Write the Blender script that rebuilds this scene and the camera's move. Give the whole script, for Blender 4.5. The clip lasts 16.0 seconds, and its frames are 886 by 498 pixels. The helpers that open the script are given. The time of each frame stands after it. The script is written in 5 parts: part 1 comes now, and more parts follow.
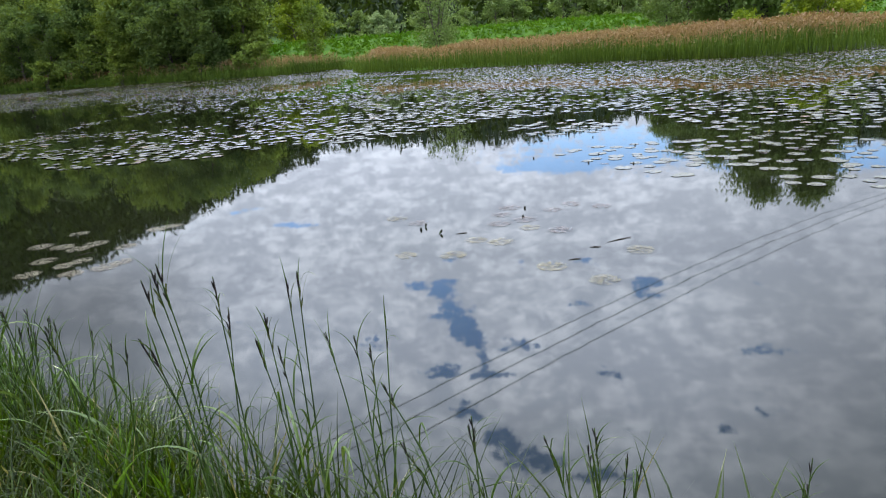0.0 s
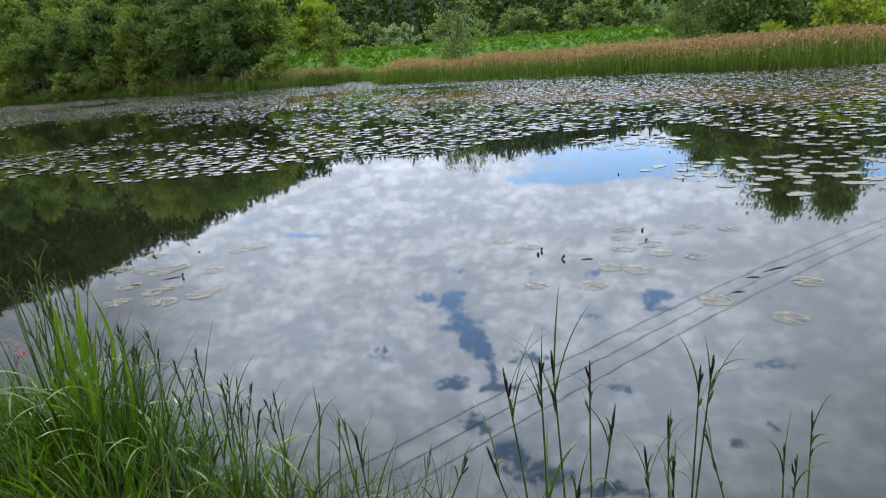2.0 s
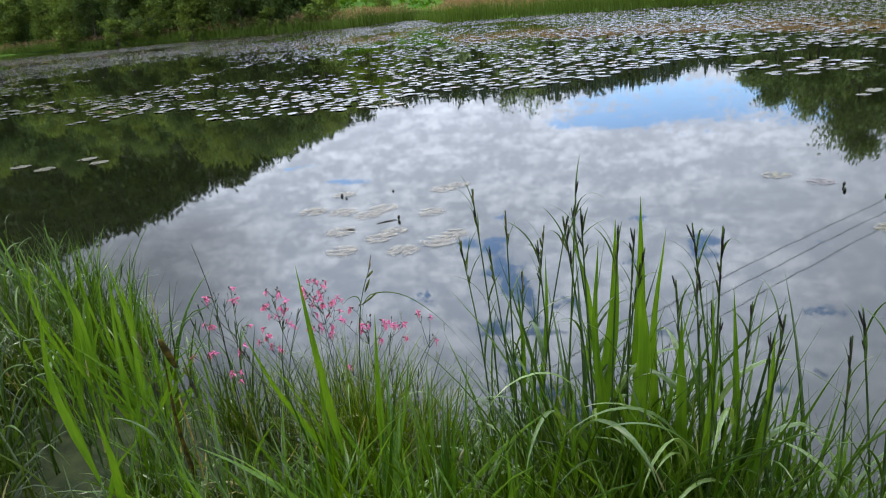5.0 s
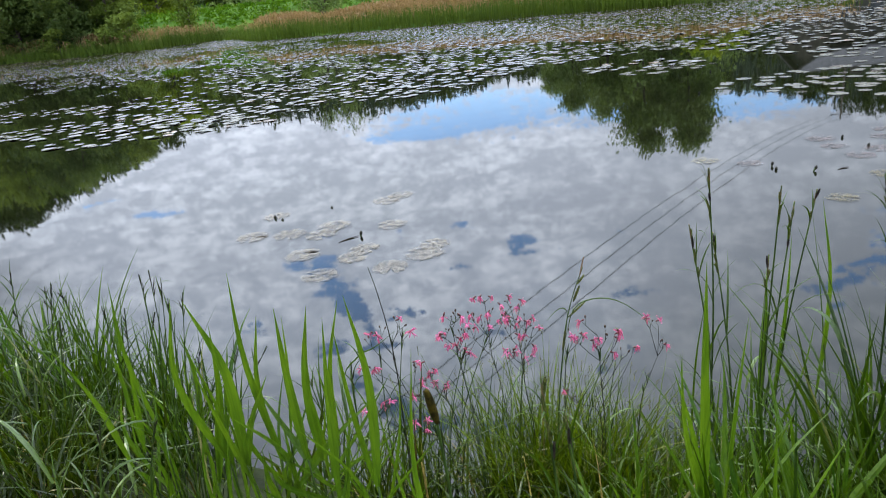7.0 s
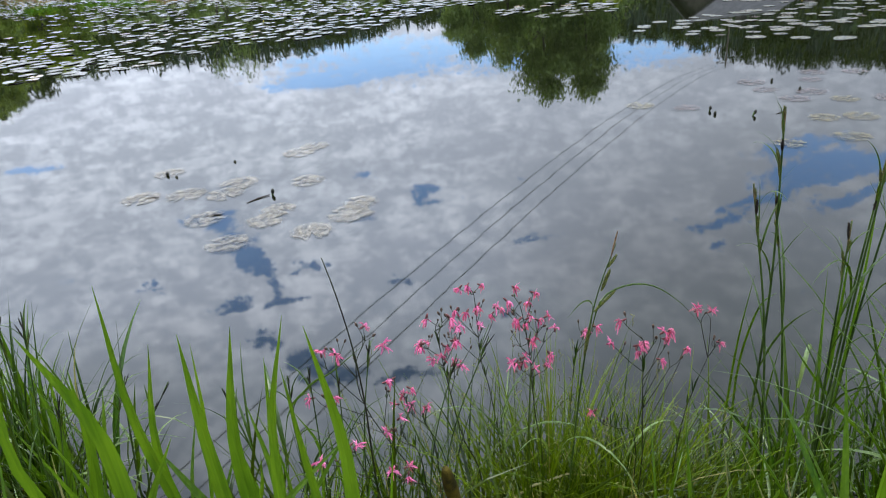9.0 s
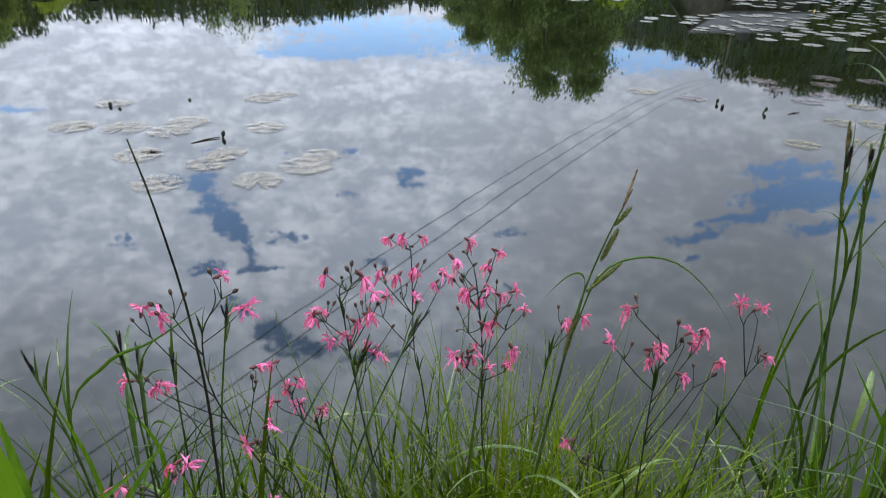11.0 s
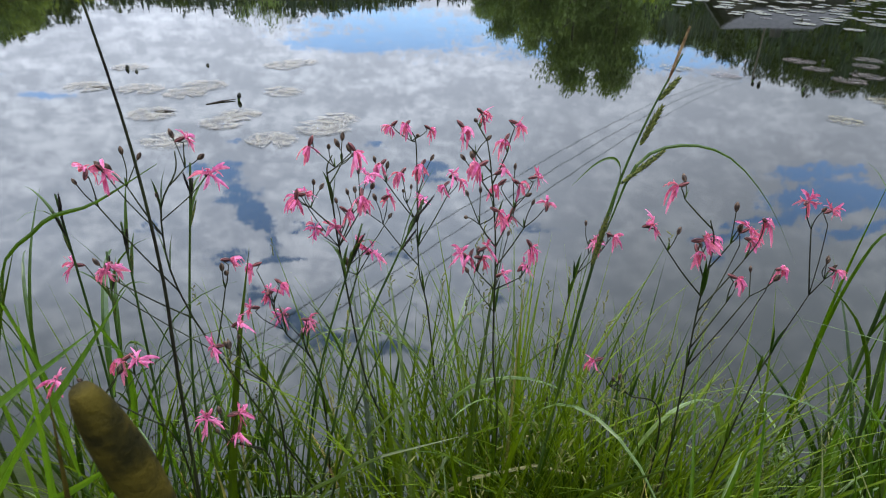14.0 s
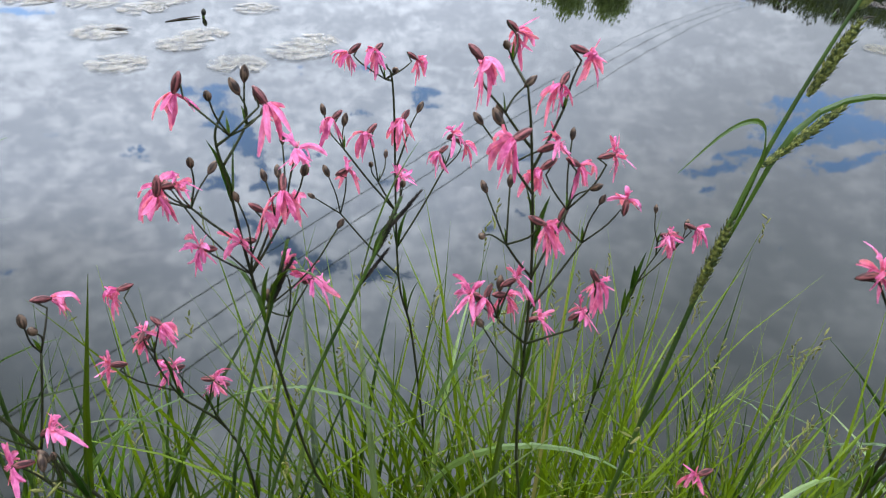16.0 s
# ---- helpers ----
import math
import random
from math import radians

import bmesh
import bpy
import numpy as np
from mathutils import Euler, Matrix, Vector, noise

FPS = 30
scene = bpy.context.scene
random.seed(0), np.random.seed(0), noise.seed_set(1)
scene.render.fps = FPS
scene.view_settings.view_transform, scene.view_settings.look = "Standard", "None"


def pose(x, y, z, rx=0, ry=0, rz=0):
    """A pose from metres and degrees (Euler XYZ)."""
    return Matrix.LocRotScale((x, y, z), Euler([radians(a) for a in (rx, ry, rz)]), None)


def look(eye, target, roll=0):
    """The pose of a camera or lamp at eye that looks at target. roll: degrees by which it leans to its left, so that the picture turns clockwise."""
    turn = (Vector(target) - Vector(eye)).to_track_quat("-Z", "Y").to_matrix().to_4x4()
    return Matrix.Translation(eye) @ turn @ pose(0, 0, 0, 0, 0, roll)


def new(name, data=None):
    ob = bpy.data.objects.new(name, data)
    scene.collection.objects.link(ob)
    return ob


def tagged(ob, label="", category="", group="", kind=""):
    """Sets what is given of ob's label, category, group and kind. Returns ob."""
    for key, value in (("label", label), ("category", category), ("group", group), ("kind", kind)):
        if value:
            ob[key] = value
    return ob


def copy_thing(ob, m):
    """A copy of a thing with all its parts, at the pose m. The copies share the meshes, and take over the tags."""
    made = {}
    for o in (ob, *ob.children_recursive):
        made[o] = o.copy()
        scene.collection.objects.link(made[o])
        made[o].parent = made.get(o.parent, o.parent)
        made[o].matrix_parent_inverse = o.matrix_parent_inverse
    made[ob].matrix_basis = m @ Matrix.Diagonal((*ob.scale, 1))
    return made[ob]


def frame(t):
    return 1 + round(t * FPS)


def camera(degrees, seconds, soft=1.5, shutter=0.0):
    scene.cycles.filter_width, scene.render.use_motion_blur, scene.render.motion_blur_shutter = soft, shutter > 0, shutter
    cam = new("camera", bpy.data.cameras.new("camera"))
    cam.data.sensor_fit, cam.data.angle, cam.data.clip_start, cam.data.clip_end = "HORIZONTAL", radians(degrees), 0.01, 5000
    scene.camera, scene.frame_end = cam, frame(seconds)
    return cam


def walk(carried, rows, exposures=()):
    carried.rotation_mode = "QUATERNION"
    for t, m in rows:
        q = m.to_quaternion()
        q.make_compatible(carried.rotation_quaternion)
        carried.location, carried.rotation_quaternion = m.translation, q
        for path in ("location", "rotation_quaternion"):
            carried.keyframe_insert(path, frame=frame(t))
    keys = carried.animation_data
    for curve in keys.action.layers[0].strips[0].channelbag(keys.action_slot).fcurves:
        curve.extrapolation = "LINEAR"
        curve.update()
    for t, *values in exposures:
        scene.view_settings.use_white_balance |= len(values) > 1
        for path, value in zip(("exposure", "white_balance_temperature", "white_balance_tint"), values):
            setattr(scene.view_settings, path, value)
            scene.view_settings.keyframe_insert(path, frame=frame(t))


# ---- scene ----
# camera and its walk
cam = camera(66.9, 16.0, 1.1)
cam.data.dof.use_dof, cam.data.dof.focus_distance, cam.data.dof.aperture_fstop = True, 1.1, 36.0
PATH = [
    (0, (-0.362, -0.401, 1.599), (-0.284, 1.514, 1.025), -4.30),
    (0.5, (-0.536, -0.277, 1.606), (-0.540, 1.634, 1.017), -5.18),
    (1, (-0.719, -0.049, 1.622), (-0.712, 1.876, 1.080), -3.34),
    (1.5, (-0.958, 0.115, 1.623), (-0.970, 2.051, 1.120), -3.17),
    (2, (-1.251, 0.195, 1.631), (-1.199, 2.120, 1.092), -4.17),
    (2.5, (-1.521, 0.402, 1.576), (-1.473, 2.313, 0.988), -5.32),
    (3, (-1.789, 0.617, 1.572), (-1.822, 2.531, 0.993), -4.39),
    (3.5, (-2.069, 0.719, 1.515), (-2.104, 2.627, 0.916), -5.05),
    (4, (-2.346, 0.863, 1.486), (-2.390, 2.751, 0.829), -6.62),
    (4.5, (-2.629, 1.077, 1.462), (-2.700, 2.961, 0.794), -7.81),
    (5, (-2.848, 1.179, 1.429), (-2.933, 3.057, 0.746), -5.59),
    (7.5, (-3.851, 1.717, 1.363), (-3.365, 3.383, 0.722), -6.42),
    (8, (-3.832, 1.881, 1.321), (-3.307, 3.510, 0.619), -5.75),
    (8.5, (-3.797, 1.971, 1.301), (-3.267, 3.575, 0.546), -5.42),
    (9, (-3.794, 2.058, 1.277), (-3.187, 3.619, 0.493), -4.71),
    (11.5, (-3.572, 2.397, 0.969), (-2.936, 3.905, 0.108), 3.28),
    (12, (-3.566, 2.411, 0.917), (-2.985, 3.914, 0.006), 2.31),
    (12.5, (-3.563, 2.417, 0.887), (-2.971, 3.954, 0.046), 1.81),
    (13, (-3.568, 2.416, 0.880), (-2.974, 3.958, 0.047), 0.92),
    (13.5, (-3.567, 2.415, 0.879), (-2.972, 3.953, 0.041), 2.27),
    (14, (-3.563, 2.408, 0.878), (-2.966, 3.946, 0.042), 2.75),
    (14.5, (-3.553, 2.444, 0.867), (-2.956, 3.974, 0.014), 3.76),
    (15, (-3.524, 2.544, 0.832), (-2.895, 4.036, -0.063), 4.21),
    (15.5, (-3.478, 2.639, 0.807), (-2.882, 4.094, -0.169), 4.02),
    (16, (-3.462, 2.682, 0.794), (-2.867, 4.116, -0.212), 3.97),
]
walk(cam, [(t, look(eye, target, roll)) for t, eye, target, roll in PATH], [(0.0, 0.0), (14.4, 0.0), (15.0, 0.3), (15.5, 0.33), (16.0, 0.36)])

# ---------------------------------------------------------------- sky and light
SUN_ELEVATION, SUN_AZIMUTH = radians(52), radians(-55)  # azimuth from +y towards +x


class Nodes:
    """Short hand for building a node tree."""

    def __init__(self, tree):
        self.tree = tree
        tree.nodes.clear()

    def add(self, kind, inputs=(), operation="", use_clamp=False, data_type="", blend_type=""):
        node = self.tree.nodes.new(kind)
        if data_type:
            node.data_type, node.blend_type = data_type, blend_type
        if operation:
            node.operation = operation
        if use_clamp:
            node.use_clamp = True
        for key, value in dict(inputs).items():
            if isinstance(value, bpy.types.NodeSocket):
                self.tree.links.new(value, node.inputs[key])
            else:
                node.inputs[key].default_value = value
        return node

    def math(self, op, a, b=0.0, clamp=False):
        return self.add("ShaderNodeMath", {0: a, 1: b}, operation=op, use_clamp=clamp).outputs[0]

    def mix(self, fac, a, b, blend="MIX"):
        node = self.add("ShaderNodeMix", {0: fac, 6: a, 7: b}, data_type="RGBA", blend_type=blend)
        return node.outputs[2]

    def ramp(self, value, low, high, out_low=0.0, out_high=1.0):
        node = self.add("ShaderNodeMapRange", {0: value, 1: low, 2: high, 3: out_low, 4: out_high})
        node.interpolation_type = "SMOOTHSTEP"
        return node.outputs[0]

    def noise(self, vector, scale, detail=4.0, rough=0.55, distortion=0.0):
        return self.add("ShaderNodeTexNoise", {"Vector": vector, "Scale": scale, "Detail": detail, "Roughness": rough, "Distortion": distortion}).outputs[0]


world = bpy.data.worlds.new("sky")
scene.world = world
world.use_nodes = True
n = Nodes(world.node_tree)
direction = n.add("ShaderNodeTexCoord").outputs["Generated"]
axes = n.add("ShaderNodeSeparateXYZ", {0: direction})
height = n.math("MAXIMUM", axes.outputs[2], 0.02)
flat = n.add("ShaderNodeCombineXYZ", {0: n.math("DIVIDE", axes.outputs[0], height), 1: n.math("DIVIDE", axes.outputs[1], height)}).outputs[0]
# cloud layer: gaps lie on a flat ceiling, the billows have depth and are foreshortened less
puffy = n.add("ShaderNodeVectorMath", {0: direction, 1: n.add("ShaderNodeCombineXYZ", {0: n.math("ADD", height, 0.30), 1: n.math("ADD", height, 0.30), 2: 1.0}).outputs[0]}, operation="DIVIDE").outputs[0]
warp = n.add("ShaderNodeTexNoise", {"Vector": puffy, "Scale": 11.0, "Detail": 7.0, "Roughness": 0.68})
shifted = n.add("ShaderNodeVectorMath", {0: warp.outputs["Color"], 1: (0.5, 0.5, 0.5)}, operation="SUBTRACT").outputs[0]
ragged = n.add("ShaderNodeVectorMath", {0: flat, 1: n.add("ShaderNodeVectorMath", {0: shifted, 1: (0.22, 0.34, 0)}, operation="MULTIPLY").outputs[0]}, operation="ADD").outputs[0]
billowed = n.add("ShaderNodeVectorMath", {0: puffy, 1: n.add("ShaderNodeVectorMath", {0: shifted, 3: 0.05}, operation="SCALE").outputs[0]}, operation="ADD").outputs[0]
# gaps in the cloud deck: centre and half-width, in units of the deck's height
GAPS = [
    (0.02, 2.82, 0.10, 0.06), (0.10, 2.72, 0.06, 0.08), (0.12, 2.47, 0.10, 0.18), (0.155, 2.27, 0.05, 0.10), (0.18, 2.13, 0.035, 0.08), (0.31, 2.09, 0.07, 0.035),
    (0.20, 1.99, 0.03, 0.07), (0.04, 1.98, 0.07, 0.05), (0.20, 1.90, 0.06, 0.045), (0.55, 1.82, 0.05, 0.03), (1.08, 1.90, 0.10, 0.03), (0.62, 2.42, 0.06, 0.03), (0.09, 1.68, 0.05, 0.06), (0.18, 1.55, 0.07, 0.06), (0.26, 1.43, 0.11, 0.055),
    (0.40, 1.33, 0.09, 0.04), (0.79, 2.93, 0.045, 0.06), (0.92, 2.60, 0.09, 0.06), (0.91, 2.46, 0.05, 0.08), (0.17, 3.12, 0.05, 0.03), (-0.82, 4.17, 0.16, 0.07),
    (-0.68, 4.08, 0.09, 0.045), (-1.2, 4.7, 0.12, 0.04), (1.73, 1.65, 0.14, 0.05), (2.0, 1.74, 0.22, 0.07), (2.35, 1.88, 0.28, 0.12), (2.58, 1.84, 0.28, 0.15),
    (2.3, 1.58, 0.28, 0.06), (2.65, 2.12, 0.32, 0.09), (2.1, 6.3, 1.25, 1.5), (3.6, 4.7, 0.9, 0.7), (1.3, 5.5, 0.5, 0.3),
]
gap = None
for cx, cy, sx, sy in GAPS:
    off = n.add("ShaderNodeVectorMath", {0: ragged, 1: (cx, cy, 0)}, operation="SUBTRACT").outputs[0]
    off = n.add("ShaderNodeVectorMath", {0: off, 1: (1 / sx, 1 / sy, 0)}, operation="MULTIPLY").outputs[0]
    far = n.add("ShaderNodeVectorMath", {0: off}, operation="LENGTH").outputs["Value"]
    one = n.ramp(far, 0.25, 1.75, 1.0, 0.0)
    gap = one if gap is None else n.math("ADD", gap, one)
billow = n.noise(billowed, 23.0, 7.0, 0.62)
broad = n.noise(billowed, 5.2, 4.0, 0.55)
tendril = n.noise(billowed, 58.0, 8.0, 0.70)
# small rents strewn over the middle of the deck
rent = n.math("MULTIPLY", n.ramp(n.noise(billowed, 15.0, 3.0, 0.5), 0.58, 0.72), n.ramp(n.noise(billowed, 3.7, 2.0), 0.46, 0.60))
gap = n.math("ADD", gap, n.math("MULTIPLY", rent, n.ramp(axes.outputs[2], 0.24, 0.34, 0.0, 0.75)))
edge = n.math("ADD", n.math("MULTIPLY", n.math("SUBTRACT", billow, 0.5), 1.8), n.math("MULTIPLY", n.math("SUBTRACT", tendril, 0.5), 2.1))
open_sky = n.ramp(n.math("ADD", n.math("MINIMUM", gap, 1.1), edge), 0.50, 0.98, 0.0, 0.92)
# puffed and bright ahead, a smooth grey sheet to both sides, brighter again overhead
sideways = n.math("DIVIDE", n.math("ABSOLUTE", n.math("SUBTRACT", axes.outputs[0], n.math("MULTIPLY", axes.outputs[1], 0.03))), n.math("MAXIMUM", axes.outputs[1], 0.05))
aside = n.ramp(sideways, 0.28, 0.62)
aside = n.math("MULTIPLY", aside, n.ramp(axes.outputs[2], 0.60, 0.95, 1.0, 0.0))
cell = n.add("ShaderNodeTexVoronoi", {"Vector": billowed, "Scale": 17.0})
lobe = n.add("ShaderNodeTexVoronoi", {"Vector": billowed, "Scale": 41.0})
for node in (cell, lobe):
    node.feature = "SMOOTH_F1"
    node.inputs["Smoothness"].default_value = 0.55
heaped = n.math("SUBTRACT", 1.0, n.math("ADD", n.math("MULTIPLY", cell.outputs["Distance"], 0.9), n.math("MULTIPLY", lobe.outputs["Distance"], 0.45)))
puffs = n.math("ADD", n.math("ADD", n.math("MULTIPLY", billow, 0.50), n.math("MULTIPLY", tendril, 0.32)), n.math("ADD", n.math("MULTIPLY", broad, 0.34), n.math("MULTIPLY", heaped, 0.22)))
bright = n.ramp(puffs, 0.56, 0.83)
bright = n.math("ADD", n.math("MULTIPLY", bright, n.math("SUBTRACT", 1.0, n.math("MULTIPLY", aside, 0.28))), n.math("MULTIPLY", aside, 0.10))
shade = n.mix(n.ramp(axes.outputs[2], 0.18, 0.42), (19.4, 21.6, 26.2, 1), (19.2, 21.9, 27.4, 1))
deck = n.mix(bright, shade, (32.0, 35.0, 40.8, 1))
low = n.math("MULTIPLY", n.ramp(axes.outputs[2], 0.05, 0.38, 0.52, 1.0), n.ramp(axes.outputs[2], 0.27, 0.52, 1.0, 1.86))
low = n.math("MULTIPLY", low, n.math("SUBTRACT", 1.0, n.math("MULTIPLY", aside, n.ramp(sideways, 0.3, 1.3, 0.12, 0.42))))
leftward = n.ramp(n.math("DIVIDE", n.math("MULTIPLY", axes.outputs[0], -1.0), n.math("MAXIMUM", axes.outputs[1], 0.05)), 0.26, 0.50, 0.0, 0.48)
low = n.math("MULTIPLY", low, n.math("SUBTRACT", 1.0, n.math("MULTIPLY", leftward, n.ramp(axes.outputs[2], 0.20, 0.28))))
rightward = n.ramp(n.math("DIVIDE", axes.outputs[0], n.math("MAXIMUM", axes.outputs[1], 0.05)), 0.34, 0.90, 0.0, 0.30)
low = n.math("MULTIPLY", low, n.math("SUBTRACT", 1.0, n.math("MULTIPLY", n.math("MULTIPLY", rightward, n.ramp(axes.outputs[2], 0.26, 0.46)), n.math("MULTIPLY", n.ramp(axes.outputs[2], 0.68, 0.82, 1.0, 0.0), n.ramp(axes.outputs[1], 0.0, 0.25)))))
upper_left = n.ramp(n.math("DIVIDE", n.math("MULTIPLY", axes.outputs[0], -1.0), n.math("MAXIMUM", axes.outputs[1], 0.05)), -0.05, 0.28, 0.0, 0.34)
low = n.math("MULTIPLY", low, n.math("SUBTRACT", 1.0, n.math("MULTIPLY", n.math("MULTIPLY", upper_left, n.ramp(axes.outputs[2], 0.40, 0.52)), n.math("MULTIPLY", n.ramp(axes.outputs[2], 0.68, 0.82, 1.0, 0.0), n.ramp(axes.outputs[1], 0.0, 0.25)))))
deck = n.mix(1.0, deck, n.add("ShaderNodeCombineColor", {0: low, 1: low, 2: low}).outputs[0], "MULTIPLY")
air = n.add("ShaderNodeTexSky")
air.sky_type, air.sun_disc, air.sun_elevation, air.sun_rotation = "NISHITA", False, SUN_ELEVATION, SUN_AZIMUTH
air.air_density, air.dust_density = 1.0, 0.6
air = n.mix(1.0, air.outputs[0], n.mix(n.ramp(axes.outputs[2], 0.2, 0.42), (2.5, 3.1, 4.0, 1), (3.1, 4.1, 5.2, 1)), "MULTIPLY")
cover = n.mix(open_sky, deck, air)
back = n.add("ShaderNodeBackground", {0: cover, 1: 0.1})
n.add("ShaderNodeOutputWorld", {0: back.outputs[0]})

sun = new("sun", bpy.data.lights.new("sun", "SUN"))
sun.data.energy, sun.data.angle, sun.data.color = 2.3, radians(5), (1.0, 0.95, 0.87)
sun_way = Vector((math.sin(SUN_AZIMUTH) * math.cos(SUN_ELEVATION), math.cos(SUN_AZIMUTH) * math.cos(SUN_ELEVATION), math.sin(SUN_ELEVATION)))
sun.rotation_euler = (-sun_way).to_track_quat("-Z", "Y").to_euler()
sun.location = sun_way * 50

# ---------------------------------------------------------------- materials


def surface(name, build, rough=0.6, spec=0.5, through_light=0.0, bump=None):
    """A Principled material; build(nodes) gives the colour socket. through_light: part of the light that passes a leaf."""
    mat = bpy.data.materials.new(name)
    mat.use_nodes = True
    k = Nodes(mat.node_tree)
    colour = build(k)
    shader = k.add("ShaderNodeBsdfPrincipled", {"Base Color": colour, "Roughness": rough, "Specular IOR Level": spec})
    out = shader.outputs[0]
    if bump:
        where = k.add("ShaderNodeTexCoord").outputs["Object"]
        shape = k.add("ShaderNodeBump", {"Height": k.noise(where, bump[0], 5.0, 0.6), "Strength": bump[1], "Distance": bump[2]})
        k.tree.links.new(shape.outputs[0], shader.inputs["Normal"])
    if through_light:
        glow = k.add("ShaderNodeBsdfTranslucent", {"Color": k.mix(1.0, colour, (1.25, 1.2, 0.55, 1), "MULTIPLY")})
        out = k.add("ShaderNodeMixShader", {0: through_light, 1: out, 2: glow.outputs[0]}).outputs[0]
    k.add("ShaderNodeOutputMaterial", {0: out})
    return mat


def leafy(name, dark, light, rough=0.5, spec=0.4, through_light=0.35, scale=6.0, dry=None, dry_part=0.0, single=0.6, streak=0.0):
    """Leaf colour that varies from blade to blade (single) and, slowly, from place to place, with pale streaks along the blade."""

    def build(k):
        island = k.add("ShaderNodeNewGeometry").outputs["Random Per Island"]
        where = k.add("ShaderNodeTexCoord").outputs["Object"]
        patch = k.noise(where, scale, 3.0)
        fac = k.math("ADD", k.math("MULTIPLY", island, single), k.math("MULTIPLY", k.ramp(patch, 0.32, 0.68), 1.05 - single), True)
        if streak:
            along = k.noise(k.add("ShaderNodeMapping", {0: where, 3: (170.0, 170.0, 5.0)}).outputs[0], 1.0, 3.0, 0.6)
            fac = k.math("ADD", fac, k.math("MULTIPLY", k.math("SUBTRACT", along, 0.5), streak), True)
        colour = k.mix(fac, (*dark, 1), (*light, 1))
        if dry:
            pick = k.ramp(k.math("FRACT", k.math("MULTIPLY", island, 7.31)), 1 - dry_part - 0.01, 1 - dry_part)
            colour = k.mix(pick, colour, (*dry, 1))
        return colour

    return surface(name, build, rough, spec, through_light)


def mottled(name, a, b, scale=5.0, detail=6.0, rough=0.7, spec=0.3, bump=None, low=0.35, high=0.65):
    def build(k):
        where = k.add("ShaderNodeTexCoord").outputs["Object"]
        return k.mix(k.ramp(k.noise(where, scale, detail), low, high), (*a, 1), (*b, 1))

    return surface(name, build, rough, spec, 0.0, bump)


def water_surface():
    mat = bpy.data.materials.new("pond_water")
    mat.use_nodes = True
    k = Nodes(mat.node_tree)
    where = k.add("ShaderNodeTexCoord").outputs["Object"]
    silt = k.ramp(k.noise(where, 0.35, 4.0), 0.35, 0.7)
    colour = k.mix(silt, (0.004, 0.005, 0.002, 1), (0.008, 0.009, 0.004, 1))
    ripple = k.noise(k.add("ShaderNodeMapping", {0: where, 3: (0.7, 1.6, 1.0)}).outputs[0], 1.4, 2.0, 0.5)
    fine = k.noise(where, 14.0, 2.0, 0.5)
    relief = k.math("ADD", ripple, k.math("MULTIPLY", fine, 0.05))
    shape = k.add("ShaderNodeBump", {"Height": relief, "Strength": 0.006, "Distance": 0.06})
    shader = k.add("ShaderNodeBsdfPrincipled", {"Base Color": colour, "Roughness": 0.025, "IOR": 1.333, "Normal": shape.outputs[0]})
    k.add("ShaderNodeOutputMaterial", {0: shader.outputs[0]})
    return mat


def ground_surface():
    def build(k):
        where = k.add("ShaderNodeTexCoord").outputs["Object"]
        axes = k.add("ShaderNodeSeparateXYZ", {0: where})
        soil = k.mix(k.ramp(k.noise(where, 9.0, 7.0), 0.3, 0.7), (0.012, 0.016, 0.005, 1), (0.030, 0.038, 0.012, 1))
        grass = k.mix(k.ramp(k.noise(where, 0.35, 8.0, 0.65), 0.35, 0.68), (0.030, 0.080, 0.005, 1), (0.065, 0.135, 0.008, 1))
        meadow = k.mix(k.ramp(axes.outputs[1], 30.0, 60.0), soil, grass)
        wood = k.mix(k.ramp(k.noise(where, 0.08, 6.0), 0.35, 0.65), (0.014, 0.028, 0.008, 1), (0.03, 0.055, 0.012, 1))
        rising = k.ramp(axes.outputs[2], 5.0, 9.0)
        return k.mix(rising, meadow, wood)

    return surface("ground_soil_and_grass", build, 0.95, 0.15, 0.0, (7.0, 0.6, 0.03))


WATER = water_surface()
GROUND = ground_surface()
GRASS = leafy("bank_grass", (0.0048, 0.0152, 0.0005), (0.0500, 0.0800, 0.0016), 0.34, 0.45, 0.36, 1.5, (0.20, 0.18, 0.07), 0.03, 0.8, 0.7)
SEDGE_LEAF = leafy("sedge_leaf", (0.0076, 0.0238, 0.0017), (0.0527, 0.1003, 0.0043), 0.34, 0.40, 0.3, 3.0, (0.22, 0.21, 0.09), 0.03, 0.8, 0.7)
REED_LEAF = leafy("broad_reed_leaf", (0.020, 0.066, 0.004), (0.115, 0.205, 0.012), 0.36, 0.40, 0.46, 4.0, None, 0.0, 0.6, 1.1)
FINE_GRASS = leafy("fine_tuft_grass", (0.009, 0.030, 0.0008), (0.125, 0.185, 0.003), 0.42, 0.2, 0.36, 8.0, (0.22, 0.19, 0.07), 0.03, 0.85)
SEED = leafy("grass_seed_head", (0.085, 0.105, 0.020), (0.21, 0.20, 0.065), 0.6, 0.2, 0.2, 30.0)
STEM = mottled("green_stem", (0.020, 0.038, 0.008), (0.050, 0.088, 0.016), 14.0, 3.0, 0.5, 0.15)
STEM_DARK = mottled("ragged_robin_stem", (0.012, 0.009, 0.007), (0.024, 0.028, 0.010), 9.0, 3.0, 0.55, 0.12)
SPIKE_DARK = mottled("dark_sedge_spike", (0.010, 0.008, 0.007), (0.04, 0.030, 0.022), 90.0, 3.0, 0.8, 0.2, (300.0, 1.0, 0.002))
